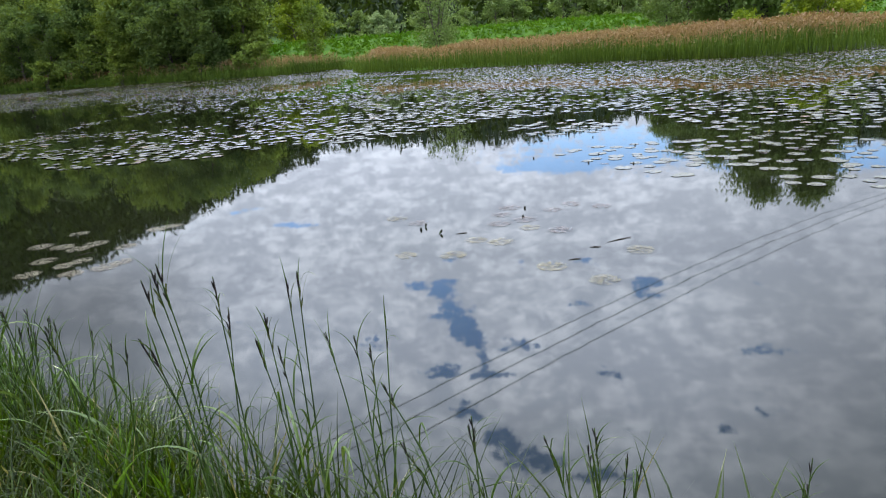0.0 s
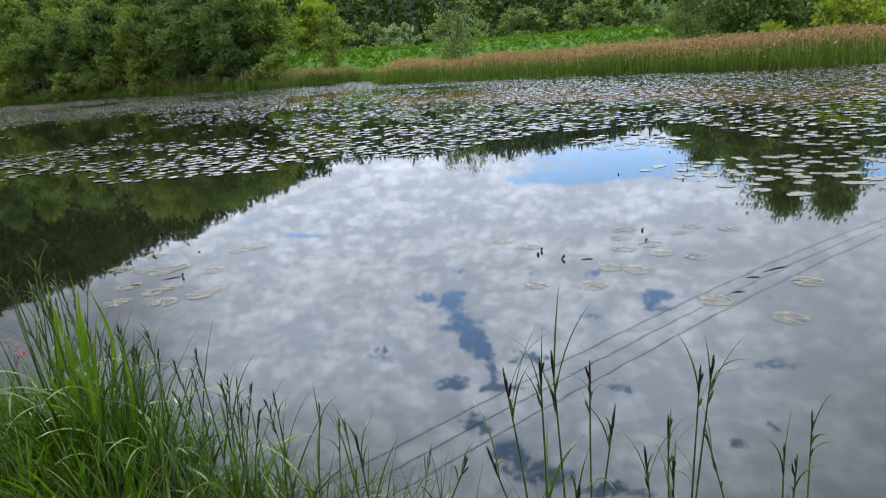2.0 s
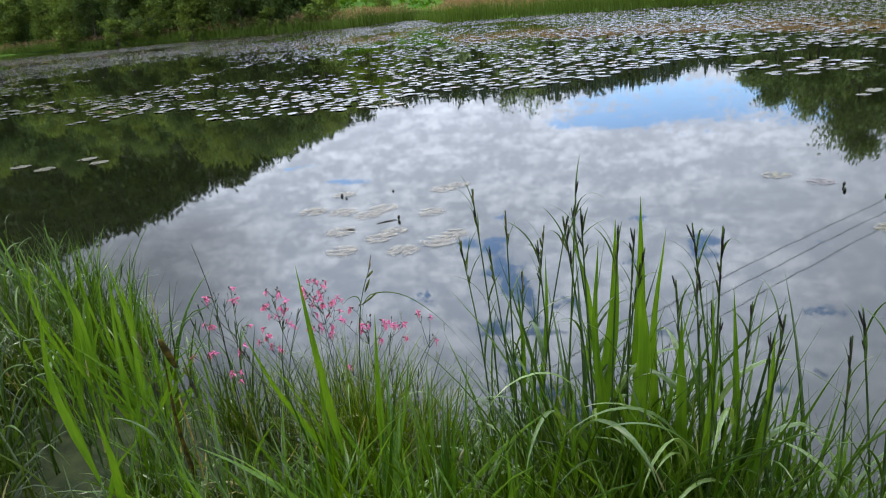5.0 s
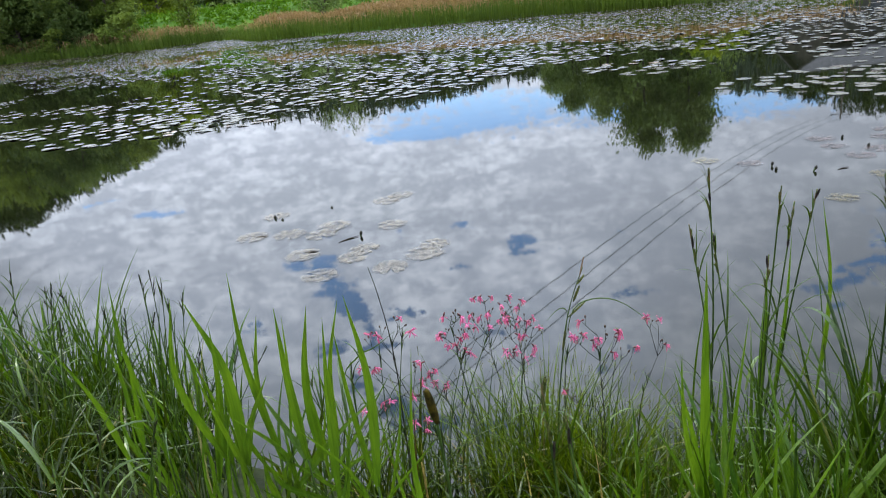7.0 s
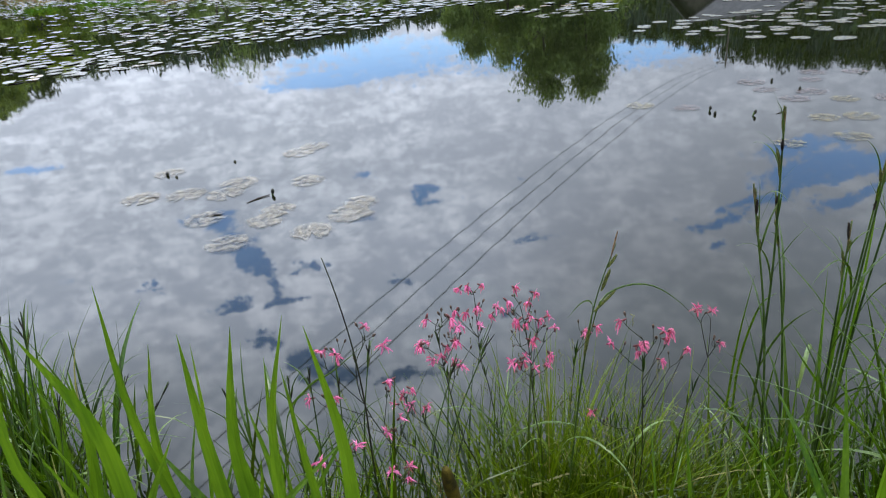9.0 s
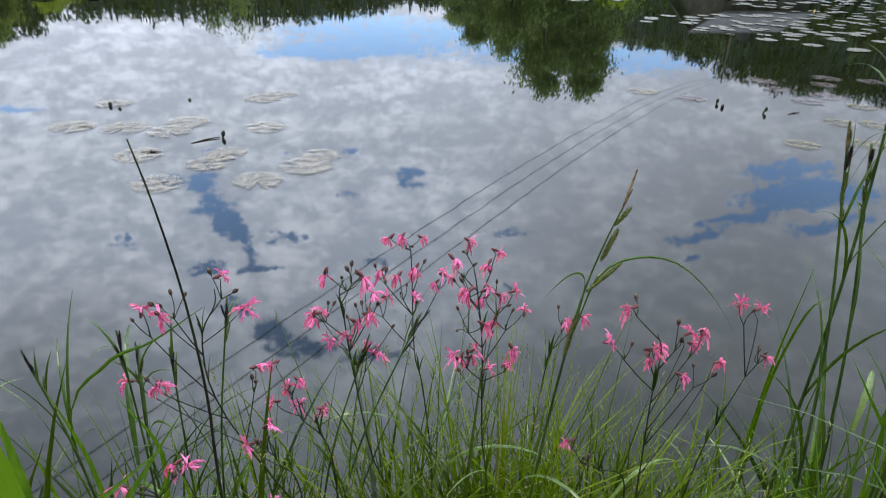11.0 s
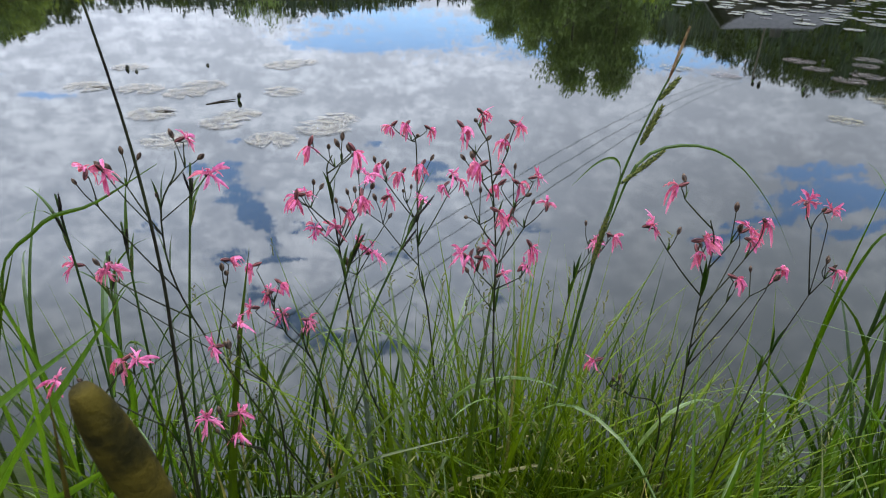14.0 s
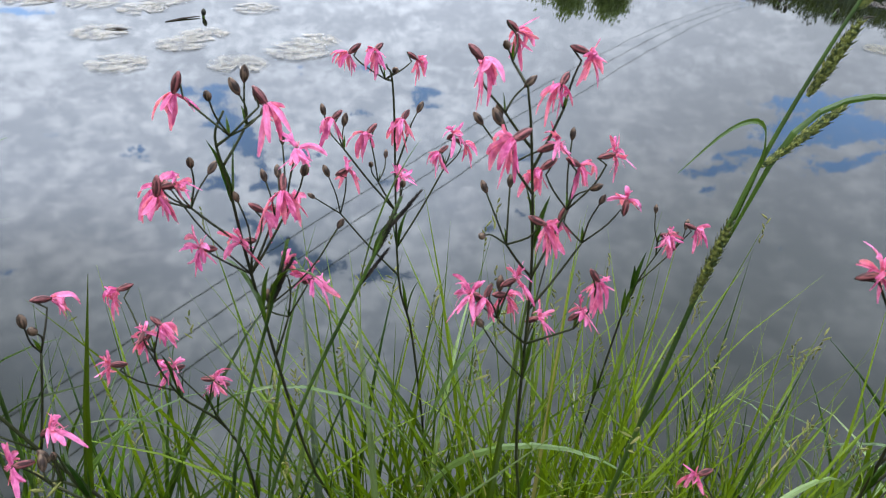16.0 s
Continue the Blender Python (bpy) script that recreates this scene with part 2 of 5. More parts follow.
SPIKE_GREEN = mottled("green_sedge_spike", (0.022, 0.038, 0.006), (0.15, 0.16, 0.030), 420.0, 3.0, 0.7, 0.3, (420.0, 1.0, 0.002))
LUSH = leafy("lush_grass", (0.0066, 0.0238, 0.0005), (0.0623, 0.1230, 0.0016), 0.36, 0.30, 0.40, 2.5, (0.17, 0.18, 0.07), 0.02, 0.8, 0.9)
# the sheen on bowed leaves is put into this paler green
BOWED = leafy("bowed_grass_leaf_sheen", (0.026, 0.062, 0.006), (0.150, 0.215, 0.055), 0.30, 0.5, 0.35, 2.5, None, 0.0, 0.85, 0.6)
SPIKE_BROWN = mottled("brown_sedge_spike", (0.12, 0.060, 0.028), (0.30, 0.20, 0.10), 150.0, 3.0, 0.8, 0.2, (300.0, 1.0, 0.002))


def ribbed(name, a, b):
    """A flower's husk with dark veins running along it."""

    def build(k):
        where = k.add("ShaderNodeTexCoord").outputs["Object"]
        vein = k.noise(k.add("ShaderNodeMapping", {0: where, 3: (900.0, 900.0, 60.0)}).outputs[0], 1.0, 2.0)
        return k.mix(k.ramp(vein, 0.40, 0.60), (*a, 1), (*b, 1))

    return surface(name, build, 0.6, 0.15)


PETAL = leafy("pink_petal", (0.40, 0.035, 0.17), (0.78, 0.25, 0.46), 0.5, 0.25, 0.4, 250.0, None, 0.0, 0.5)
CALYX = ribbed("calyx_reddish_brown", (0.030, 0.010, 0.010), (0.20, 0.065, 0.065))
BUD = ribbed("flower_bud_dark", (0.018, 0.012, 0.009), (0.105, 0.068, 0.045))
PAD = leafy("water_lily_pad", (0.048, 0.046, 0.026), (0.120, 0.110, 0.070), 0.26, 0.45, 0.0, 2.0, (0.16, 0.11, 0.06), 0.06)


def worn_pad(name, a, b, holes):
    """A pad that lies awash: matt where dry, eaten through in spots so that the water shows."""
    mat = bpy.data.materials.new(name)
    mat.use_nodes = True
    k = Nodes(mat.node_tree)
    where = k.add("ShaderNodeTexCoord").outputs["Object"]
    seed = k.add("ShaderNodeObjectInfo").outputs["Random"]
    spot = k.add("ShaderNodeVectorMath", {0: where, 1: k.add("ShaderNodeCombineXYZ", {0: k.math("MULTIPLY", seed, 40.0), 1: seed}).outputs[0]}, operation="ADD").outputs[0]
    speck = k.ramp(k.noise(spot, 13.0, 2.0, 0.6), 0.61, 0.65)
    colour = k.mix(speck, k.mix(k.ramp(k.noise(spot, 26.0, 5.0), 0.36, 0.50), (*a, 1), (*b, 1)), (0.02, 0.014, 0.010, 1))
    leaf = k.add("ShaderNodeBsdfPrincipled", {"Base Color": colour, "Roughness": 0.3, "Specular IOR Level": 0.15})
    rim_ = k.ramp(k.add("ShaderNodeVectorMath", {0: where}, operation="LENGTH").outputs["Value"], 0.60, 1.0, 0.0, 0.24)
    worn = k.math("ADD", k.math("MULTIPLY", k.noise(spot, 30.0, 6.0, 0.75), 1.35), k.math("MULTIPLY", k.noise(spot, 3.0, 2.0), 0.35))
    eaten = k.ramp(k.math("ADD", worn, rim_), holes, holes + 0.08)
    out = k.add("ShaderNodeMixShader", {0: eaten, 1: leaf.outputs[0], 2: k.add("ShaderNodeBsdfTransparent").outputs[0]})
    k.add("ShaderNodeOutputMaterial", {0: out.outputs[0]})
    return mat


PAD_PALE = worn_pad("pale_worn_pad", (0.120, 0.096, 0.064), (0.180, 0.154, 0.106), 0.79)
PAD_RED = worn_pad("reddish_pad", (0.052, 0.036, 0.033), (0.120, 0.088, 0.078), 0.77)
PAD_YELLOW = worn_pad("yellowing_pad", (0.055, 0.048, 0.020), (0.165, 0.135, 0.055), 0.77)
LILY_BUD = mottled("lily_bud_dark", (0.006, 0.006, 0.004), (0.025, 0.025, 0.010), 60.0, 3.0, 0.5)
LILY_YELLOW = mottled("yellow_lily_flower", (0.35, 0.27, 0.02), (0.5, 0.42, 0.05), 60.0, 3.0, 0.5)
BARK = mottled("bark_grey_brown", (0.035, 0.028, 0.020), (0.11, 0.095, 0.075), 6.0, 7.0, 0.9, 0.2, (9.0, 0.8, 0.03))
LEAF_DARK = leafy("alder_leaf_dark", (0.040, 0.072, 0.022), (0.135, 0.190, 0.052), 0.65, 0.08, 0.42, 0.16, None, 0.0, 0.3)
LEAF_MID = leafy("tree_leaf_green", (0.062, 0.104, 0.018), (0.185, 0.240, 0.044), 0.65, 0.08, 0.3, 0.2, None, 0.0, 0.35)
LEAF_BRIGHT = leafy("young_leaf_yellow_green", (0.100, 0.160, 0.012), (0.240, 0.300, 0.026), 0.6, 0.15, 0.35, 0.3, None, 0.0, 0.4)
LEAF_PALE = leafy("pale_grey_green_leaf", (0.1190, 0.1750, 0.0728), (0.2590, 0.3220, 0.1470), 0.6, 0.10, 0.25, 0.25, None, 0.0, 0.3)
LEAF_GREY = leafy("willow_leaf_grey_green", (0.0725, 0.1160, 0.0290), (0.1958, 0.2610, 0.0754), 0.6, 0.15, 0.25, 0.25, None, 0.0, 0.4)
DIKE_GREEN = leafy("dike_weeds_green", (0.034, 0.095, 0.004), (0.085, 0.168, 0.008), 0.7, 0.08, 0.3, 0.4)
CONIFER = leafy("spruce_dark_green", (0.007, 0.016, 0.007), (0.022, 0.042, 0.013), 0.7, 0.2, 0.0, 0.06, None, 0.0, 0.3)
WOODS = leafy("far_broadleaf_woods", (0.007, 0.015, 0.002), (0.040, 0.062, 0.006), 0.7, 0.1, 0.15, 0.09, None, 0.0, 0.2)


def reed_colour(name, low, high, fade):
    """Reed: green at the foot, dry and tan above."""

    def build(k):
        axes = k.add("ShaderNodeSeparateXYZ", {0: k.add("ShaderNodeTexCoord").outputs["Object"]})
        island = k.add("ShaderNodeNewGeometry").outputs["Random Per Island"]
        patch = k.noise(k.add("ShaderNodeTexCoord").outputs["Object"], 0.25, 4.0)
        tone = k.math("ADD", k.math("MULTIPLY", island, 0.6), k.math("MULTIPLY", patch, 0.4))
        green = k.mix(tone, (0.042, 0.080, 0.009, 1), (0.100, 0.150, 0.020, 1))
        dry = k.mix(tone, (*low, 1), (*high, 1))
        level = k.math("ADD", k.math("ADD", axes.outputs[2], k.math("MULTIPLY", island, 0.7)), k.math("MULTIPLY", k.math("SUBTRACT", patch, 0.75), 1.2))
        return k.mix(k.ramp(level, *fade), green, dry)

    return surface(name, build, 0.7, 0.15, 0.3)


REED_GREEN = reed_colour("reed_green", (0.050, 0.105, 0.012), (0.10, 0.16, 0.022), (0.6, 1.6))
REED_TAN = reed_colour("reed_dry_tan", (0.165, 0.098, 0.046), (0.31, 0.205, 0.112), (0.90, 1.45))
ROOF = mottled("grey_roof_tiles", (0.040, 0.040, 0.042), (0.070, 0.070, 0.073), 2.5, 6.0, 0.8, 0.3, (6.0, 0.5, 0.03))
PLASTER = mottled("weathered_grey_boards", (0.034, 0.032, 0.028), (0.060, 0.057, 0.050), 1.5, 5.0, 0.9, 0.2)
PANE = mottled("dark_window_glass", (0.02, 0.025, 0.03), (0.04, 0.045, 0.05), 1.0, 2.0, 0.08, 0.6)
WOOD = mottled("weathered_pole_wood", (0.05, 0.043, 0.033), (0.11, 0.095, 0.075), 5.0, 6.0, 0.9, 0.2)
CABLE = mottled("dark_cable", (0.02, 0.02, 0.02), (0.04, 0.04, 0.04), 3.0, 2.0, 0.6, 0.3)
OLIVE_LEAF = mottled("withered_olive_leaf", (0.014, 0.012, 0.003), (0.062, 0.046, 0.006), 60.0, 5.0, 0.8, 0.08, (240.0, 0.8, 0.002))
DRY_LEAF = mottled("withered_leaf", (0.10, 0.065, 0.018), (0.26, 0.20, 0.045), 30.0, 5.0, 0.7, 0.2)

# ---------------------------------------------------------------- mesh helpers
rng = np.random.default_rng(7)


def mesh(name, verts, faces, material, smooth=False):
    data = bpy.data.meshes.new(name)
    data.from_pydata([tuple(map(float, v)) for v in verts], [], [tuple(map(int, f)) for f in faces])
    data.materials.append(material)
    if smooth:
        data.polygons.foreach_set("use_smooth", [True] * len(data.polygons))
    data.update()
    return data


def part(name, data, parent, label="", at=None):
    ob = new(name, data)
    ob.parent = parent
    if at is not None:
        ob.matrix_basis = at
    return tagged(ob, label) if label else ob


class Heap:
    """Gathers many pieces into one mesh."""

    def __init__(self):
        self.verts, self.faces, self.count = [], [], 0

    def put(self, verts, faces):
        self.verts.append(np.asarray(verts, float))
        self.faces.extend([tuple(i + self.count for i in f) for f in faces])
        self.count += len(verts)

    def mesh(self, name, material, smooth=False):
        return mesh(name, np.concatenate(self.verts), self.faces, material, smooth)


def curve_points(nodes, count):
    """A smooth line through a few nodes (Catmull-Rom)."""
    p = np.asarray(nodes, float)
    if len(p) == 2:
        return p[0] + (p[1] - p[0]) * np.linspace(0, 1, count)[:, None]
    p = np.vstack([2 * p[0] - p[1], p, 2 * p[-1] - p[-2]])
    out = []
    for s in np.linspace(0, len(p) - 3 - 1e-6, count):
        i, f = int(s), s - int(s)
        a, b, c, d = p[i], p[i + 1], p[i + 2], p[i + 3]
        out.append(0.5 * (2 * b + (c - a) * f + (2 * a - 5 * b + 4 * c - d) * f**2 + (3 * b - a - 3 * c + d) * f**3))
    return np.array(out)


def tube(points, radii, sides=6, cap=True):
    """A tapered round stem along points."""
    p = np.asarray(points, float)
    r = np.broadcast_to(radii, len(p)) if np.ndim(radii) else np.full(len(p), radii)
    ways = np.gradient(p, axis=0)
    ways /= np.linalg.norm(ways, axis=1, keepdims=True) + 1e-12
    side = np.cross(ways, (0.31, 0.95, 0.05))
    side /= np.linalg.norm(side, axis=1, keepdims=True) + 1e-12
    other = np.cross(ways, side)
    turn = np.arange(sides) * 2 * np.pi / sides
    ring = np.cos(turn)[None, :, None] * side[:, None] + np.sin(turn)[None, :, None] * other[:, None]
    verts = (p[:, None] + ring * r[:, None, None]).reshape(-1, 3)
    faces = [(i * sides + j, i * sides + (j + 1) % sides, (i + 1) * sides + (j + 1) % sides, (i + 1) * sides + j) for i in range(len(p) - 1) for j in range(sides)]
    if cap:
        faces += [tuple(reversed(range(sides))), tuple(range((len(p) - 1) * sides, len(p) * sides))]
    return verts, faces


def ribbon(points, widths, across, fold=0.0):
    """A leaf blade: a folded strip along points; across is the way of its width."""
    p = np.asarray(points, float)
    w = np.asarray(widths, float)[:, None]
    ways = np.gradient(p, axis=0)
    a = np.asarray(across, float) - ways * (ways @ np.asarray(across, float))[:, None] / ((ways**2).sum(1)[:, None] + 1e-12)
    a /= np.linalg.norm(a, axis=1, keepdims=True) + 1e-12
    k = len(p)
    if not fold:
        verts = np.concatenate([p - a * w / 2, p + a * w / 2])
        return verts, [(i, i + k, i + k + 1, i + 1) for i in range(k - 1)]
    up = np.cross(a, ways)
    up /= np.linalg.norm(up, axis=1, keepdims=True) + 1e-12
    verts = np.concatenate([p - a * w / 2 + up * w * fold, p, p + a * w / 2 + up * w * fold])
    return verts, [(i + s * k, i + k + s * k, i + 1 + k + s * k, i + 1 + s * k) for s in (0, 1) for i in range(k - 1)]


def blade(base, tall, heading, bend, width, steps=5, fold=0.0, r=rng, lean=0.06):
    """A grass blade that rises from base and bows over towards heading."""
    s = np.linspace(0, 1, steps + 1)
    angle = s**1.3 * bend + lean
    step = tall / steps
    out = np.r_[0, np.cumsum(np.sin(angle[:-1]) * step)]
    up = np.r_[0, np.cumsum(np.cos(angle[:-1]) * step)]
    way = np.array([np.cos(heading), np.sin(heading)])
    pts = np.column_stack([base[0] + out * way[0], base[1] + out * way[1], base[2] + up])
    widths = width * np.clip(np.minimum(0.55 + 1.6 * s, 1.15 - s**2.2 * 1.12), 0.02, 1)
    twist = heading + np.pi / 2 + r.normal(0, 0.5)
    return ribbon(pts, widths, (np.cos(twist), np.sin(twist), 0.15), fold)


def spindle(a, b, radius, sides=7, rings=7, fat=0.5, bumpy=0.0, r=rng):
    """A spike, bud or seed: a swollen rod from a to b."""
    s = np.linspace(0, 1, rings)
    shape = np.clip(np.sin(np.pi * np.clip(s * 0.94 + 0.03, 0, 1)) ** fat, 0.12, 1)
    if bumpy:
        shape = shape * (1 + bumpy * np.where(np.arange(rings) % 2, 1, -1))
    pts = np.asarray(a, float) + (np.asarray(b, float) - np.asarray(a, float)) * s[:, None]
    return tube(pts, radius * shape, sides)


# ---------------------------------------------------------------- ground and water
# shoreline of the pond, in plan, going round
SHORE = np.array([
    (14, -9), (8, -3.5), (4.5, -1.0), (2.2, 0.45), (1.0, 0.95), (0, 1.38), (-0.8, 1.70), (-1.4, 2.05), (-2.0, 2.36), (-2.6, 2.6),
    (-2.84, 2.92), (-3.53, 3.20), (-3.99, 3.51), (-4.54, 3.97), (-5.2, 4.39), (-6.95, 4.85), (-11.5, 6.0), (-30, 10), (-65, 28), (-98, 70),
    (-98, 112), (-80, 125), (-66, 118), (-53, 111), (-32, 88), (-22, 80), (-14.5, 76.5), (-11, 84), (-7.5, 86), (-5.5, 78), (-3.8, 61),
    (0.1, 56.7), (4.4, 53), (7.9, 48.5), (11.2, 45.8), (13.8, 42.4), (15.4, 38), (17, 35.2), (21, 34), (30, 35), (42, 31), (50, 18), (44, -2), (28, -10),
])


def shore_distance(x, y):
    """Metres from the shoreline: positive on land, negative over water."""
    p = np.stack([np.asarray(x, float), np.asarray(y, float)], -1)
    near, inside = np.full(p.shape[:-1], 1e9), np.zeros(p.shape[:-1], bool)
    for a, b in zip(SHORE, np.roll(SHORE, -1, 0)):
        edge = b - a
        f = np.clip(((p - a) @ edge) / (edge @ edge), 0, 1)
        near = np.minimum(near, np.linalg.norm(p - a - f[..., None] * edge, axis=-1))
        crosses = (a[1] > p[..., 1]) != (b[1] > p[..., 1])
        inside ^= crosses & (p[..., 0] < (b[0] - a[0]) * (p[..., 1] - a[1]) / (b[1] - a[1] + 1e-12) + a[0])
    return np.where(inside, -near, near)


def smooth(v, a, b):
    s = np.clip((v - a) / (b - a), 0, 1)
    return s * s * (3 - 2 * s)


def ground_height(x, y):
    x, y = np.asarray(x, float), np.asarray(y, float)
    d = shore_distance(x, y)
    z = np.where(d < 0, np.maximum(-1.2, d * 0.45), np.minimum(0.16, d * 0.42 - 0.9 * smooth(y, 25, 34) * np.clip(1.6 - d * 0.6, 0, 1)) + 0.03 * np.clip(d, 0, 3) * np.sin(x * 2.1 + y * 1.3) * 0.3)
    # dike with a green face behind the far reeds
    dike = (3.55 + 0.35 * np.sin(x * 0.05)) * smooth(y, 88, 103) * (1 - 0.55 * smooth(y, 106, 118)) * smooth(x, -34, -16) * (1 - smooth(x, 75, 120))
    # wooded slope on one side, wooded hills behind
    slope = np.minimum(12, 0.20 * np.maximum(0, d - 8)) * smooth(-x, 8, 55) * smooth(y, 20, 70)
    crest = np.interp(x, (-400, -300, -215, -150, -125, -95, -62, -45, -20, 110, 225, 265, 305, 330, 370, 420, 700), (134, 113, 85, 67, 55, 43, 32, 27, 25.5, 24, 45, 55, 64, 71, 78, 88, 110))
    hill = crest * smooth(y, 150, 300) + 0.06 * np.clip(y - 300, 0, 400)
    hill = hill + 2.5 * np.sin(x * 0.045) * smooth(y, 170, 260)
    return z + np.where(d > 0, np.maximum(np.maximum(dike, slope), hill), 0)


def sheet(centre, size, tight, count):
    """Lines of a grid, close together near the centre."""
    s = np.linspace(-np.arcsinh(size / tight), np.arcsinh(size / tight), count)
    return centre + tight * np.sinh(s)


gx, gy = sheet(-2.4, 1500, 2.2, 230), sheet(2.3, 1500, 2.2, 230)
XX, YY = np.meshgrid(gx, gy)
ZZ = ground_height(XX, YY)
wide = len(gx)
ground = new("ground", mesh("ground", np.column_stack([XX.ravel(), YY.ravel(), ZZ.ravel()]),
                            [(j * wide + i, j * wide + i + 1, (j + 1) * wide + i + 1, (j + 1) * wide + i) for j in range(len(gy) - 1) for i in range(wide - 1)], GROUND, True))
tagged(ground, "grassy bank, green dike and wooded hills round a pond", "ground", kind="structure")

turn = np.linspace(0, 2 * np.pi, 97)[:-1]
rim = np.column_stack([-20 + 120 * np.cos(turn), 55 + 105 * np.sin(turn), 0 * turn])
water = new("water", mesh("water", np.vstack([[(-20, 55, 0)], rim]), [(0, 1 + i, 1 + (i + 1) % 96) for i in range(96)], WATER))
tagged(water, "still dark pond water mirroring a cloudy sky", "water", kind="structure")


# the flowers and all that stands round them are laid out in a plan of their own, which BED sets on the bank
BED_SCALE = 0.925
BED = Matrix.Translation((-0.15, 5.5, 0)) @ Matrix.Scale(BED_SCALE, 4) @ Matrix.Translation((0.15, -5.5, 0))
laying = {"bed": False}


def on_ground(x, y):
    if laying["bed"]:
        x, y, _ = BED @ Vector((x, y, 0))
        return float(ground_height(x, y)) / BED_SCALE
    return float(ground_height(x, y))


# ---------------------------------------------------------------- far shore: woods, trees, reeds
def leaf_cards(centres, size, r, per=1, spread=0.0, droop=0.0):
    """Small pointed leaf sprays at random turns round the given centres."""
    c = np.repeat(np.asarray(centres, float), per, axis=0)
    c = c + r.normal(0, 1, c.shape) * spread
    k = len(c)
    a = r.normal(0, 1, (k, 3)); a /= np.linalg.norm(a, axis=1, keepdims=True)
    b = np.cross(a, r.normal(0, 1, (k, 3))); b /= np.linalg.norm(b, axis=1, keepdims=True)
    a[:, 2] -= droop
    s = size * r.uniform(0.6, 1.35, (k, 1))
    verts = np.stack([c - a * s, c + b * s * 0.45, c + a * s, c - b * s * 0.45], 1).reshape(-1, 3)
    return verts, [(4 * i, 4 * i + 1, 4 * i + 2, 4 * i + 3) for i in range(k)]


def make_tree(tall, wide_, leaf, seed, leaves=5200, card=0.26, low=0.14, kind="round", category="tree", label="", name="tree", stems=1, loose=1.0):
    """A tree with a tapered trunk, limbs and a crown of many leaf sprays in uneven clumps."""
    r = np.random.default_rng(seed)
    root = new(name)
    root.empty_display_size = 0.3
    wood, ends = Heap(), []
    for stem in range(stems):
        lean = r.normal(0, 0.05 if stems == 1 else 0.16, 2) * tall
        trunk = curve_points([(r.normal(0, 0.1) * stem, r.normal(0, 0.1) * stem, -0.3), (lean[0] * 0.3, lean[1] * 0.3, tall * 0.4), (lean[0], lean[1], tall * 0.93)], 10)
        thick = 0.022 * tall / math.sqrt(stems)
        wood.put(*tube(trunk, np.linspace(thick, thick * 0.12, 10), 7))
        for i in range(int(26 / stems) + 5):
            f = r.uniform(low + 0.04, 0.97)
            start = trunk[0] + (trunk[-1] - trunk[0]) * f
            start = np.array([np.interp(f, np.linspace(0, 1, 10), trunk[:, c]) for c in range(3)])
            if kind == "cone":
                reach = wide_ * (1.03 - f) * r.uniform(0.75, 1.1)
            else:
                reach = wide_ * math.sin(math.pi * min(0.97, (f - low) / (1.02 - low) * 0.82 + 0.16)) * r.uniform(0.55, 1.1)
            turn_ = r.uniform(0, 2 * np.pi)
            rise = reach * r.uniform(0.1, 0.65)
            end = start + (math.cos(turn_) * reach, math.sin(turn_) * reach, rise)
            limb = curve_points([start, (start + end) / 2 + (0, 0, reach * 0.12), end], 5)
            wood.put(*tube(limb, np.linspace(thick * 0.35, thick * 0.06, 5), 5, False))
            for q in (0.45, 0.7, 0.9, 1.05):
                ends.append(start + (end - start) * q + r.normal(0, 0.05 * tall * 0.5, 3))
        ends.append(trunk[-1]); ends.append(trunk[-1] + (0, 0, tall * 0.04))
    ends = np.array(ends)
    ends[:, 2] = np.clip(ends[:, 2], tall * low * 0.6, tall)
    clump = r.choice(len(ends), leaves)
    spread = 0.045 * tall * loose * r.uniform(0.5, 1.3, len(ends))
    centres = ends[clump] + r.normal(0, 1, (leaves, 3)) * spread[clump][:, None] * (1, 1, 0.75)
    centres[:, 2] = np.clip(centres[:, 2], tall * 0.05, None)
    part("trunk", wood.mesh("trunk", BARK, True), root, "grey-brown bark")
    v, f = leaf_cards(centres, card, r)
    part("crown", mesh("crown", v, f, leaf), root)
    return tagged(root, label, category)


def plant_trees(kinds, spots, seed, group):
    """Sets copies of the first trees on the ground: spots are x, y and height over the model's height."""
    r = np.random.default_rng(seed)
    used = set()
    for i, (x, y, big) in enumerate(spots):
        k = int(r.integers(len(kinds)))
        m = pose(x, y, on_ground(x, y) - 0.05, 0, 0, r.uniform(0, 360))
        ob = kinds[k] if k not in used else copy_thing(kinds[k], m)
        ob.matrix_basis = m @ Matrix.Diagonal((big, big, big * r.uniform(0.95, 1.08), 1))
        used.add(k)
        tagged(ob, group=group)
    for k in range(len(kinds)):
        if k not in used:
            x, y, big = spots[k]
            kinds[k].matrix_basis = pose(x + 2.5, y + 3, on_ground(x + 2.5, y + 3)) @ Matrix.Scale(big, 4)


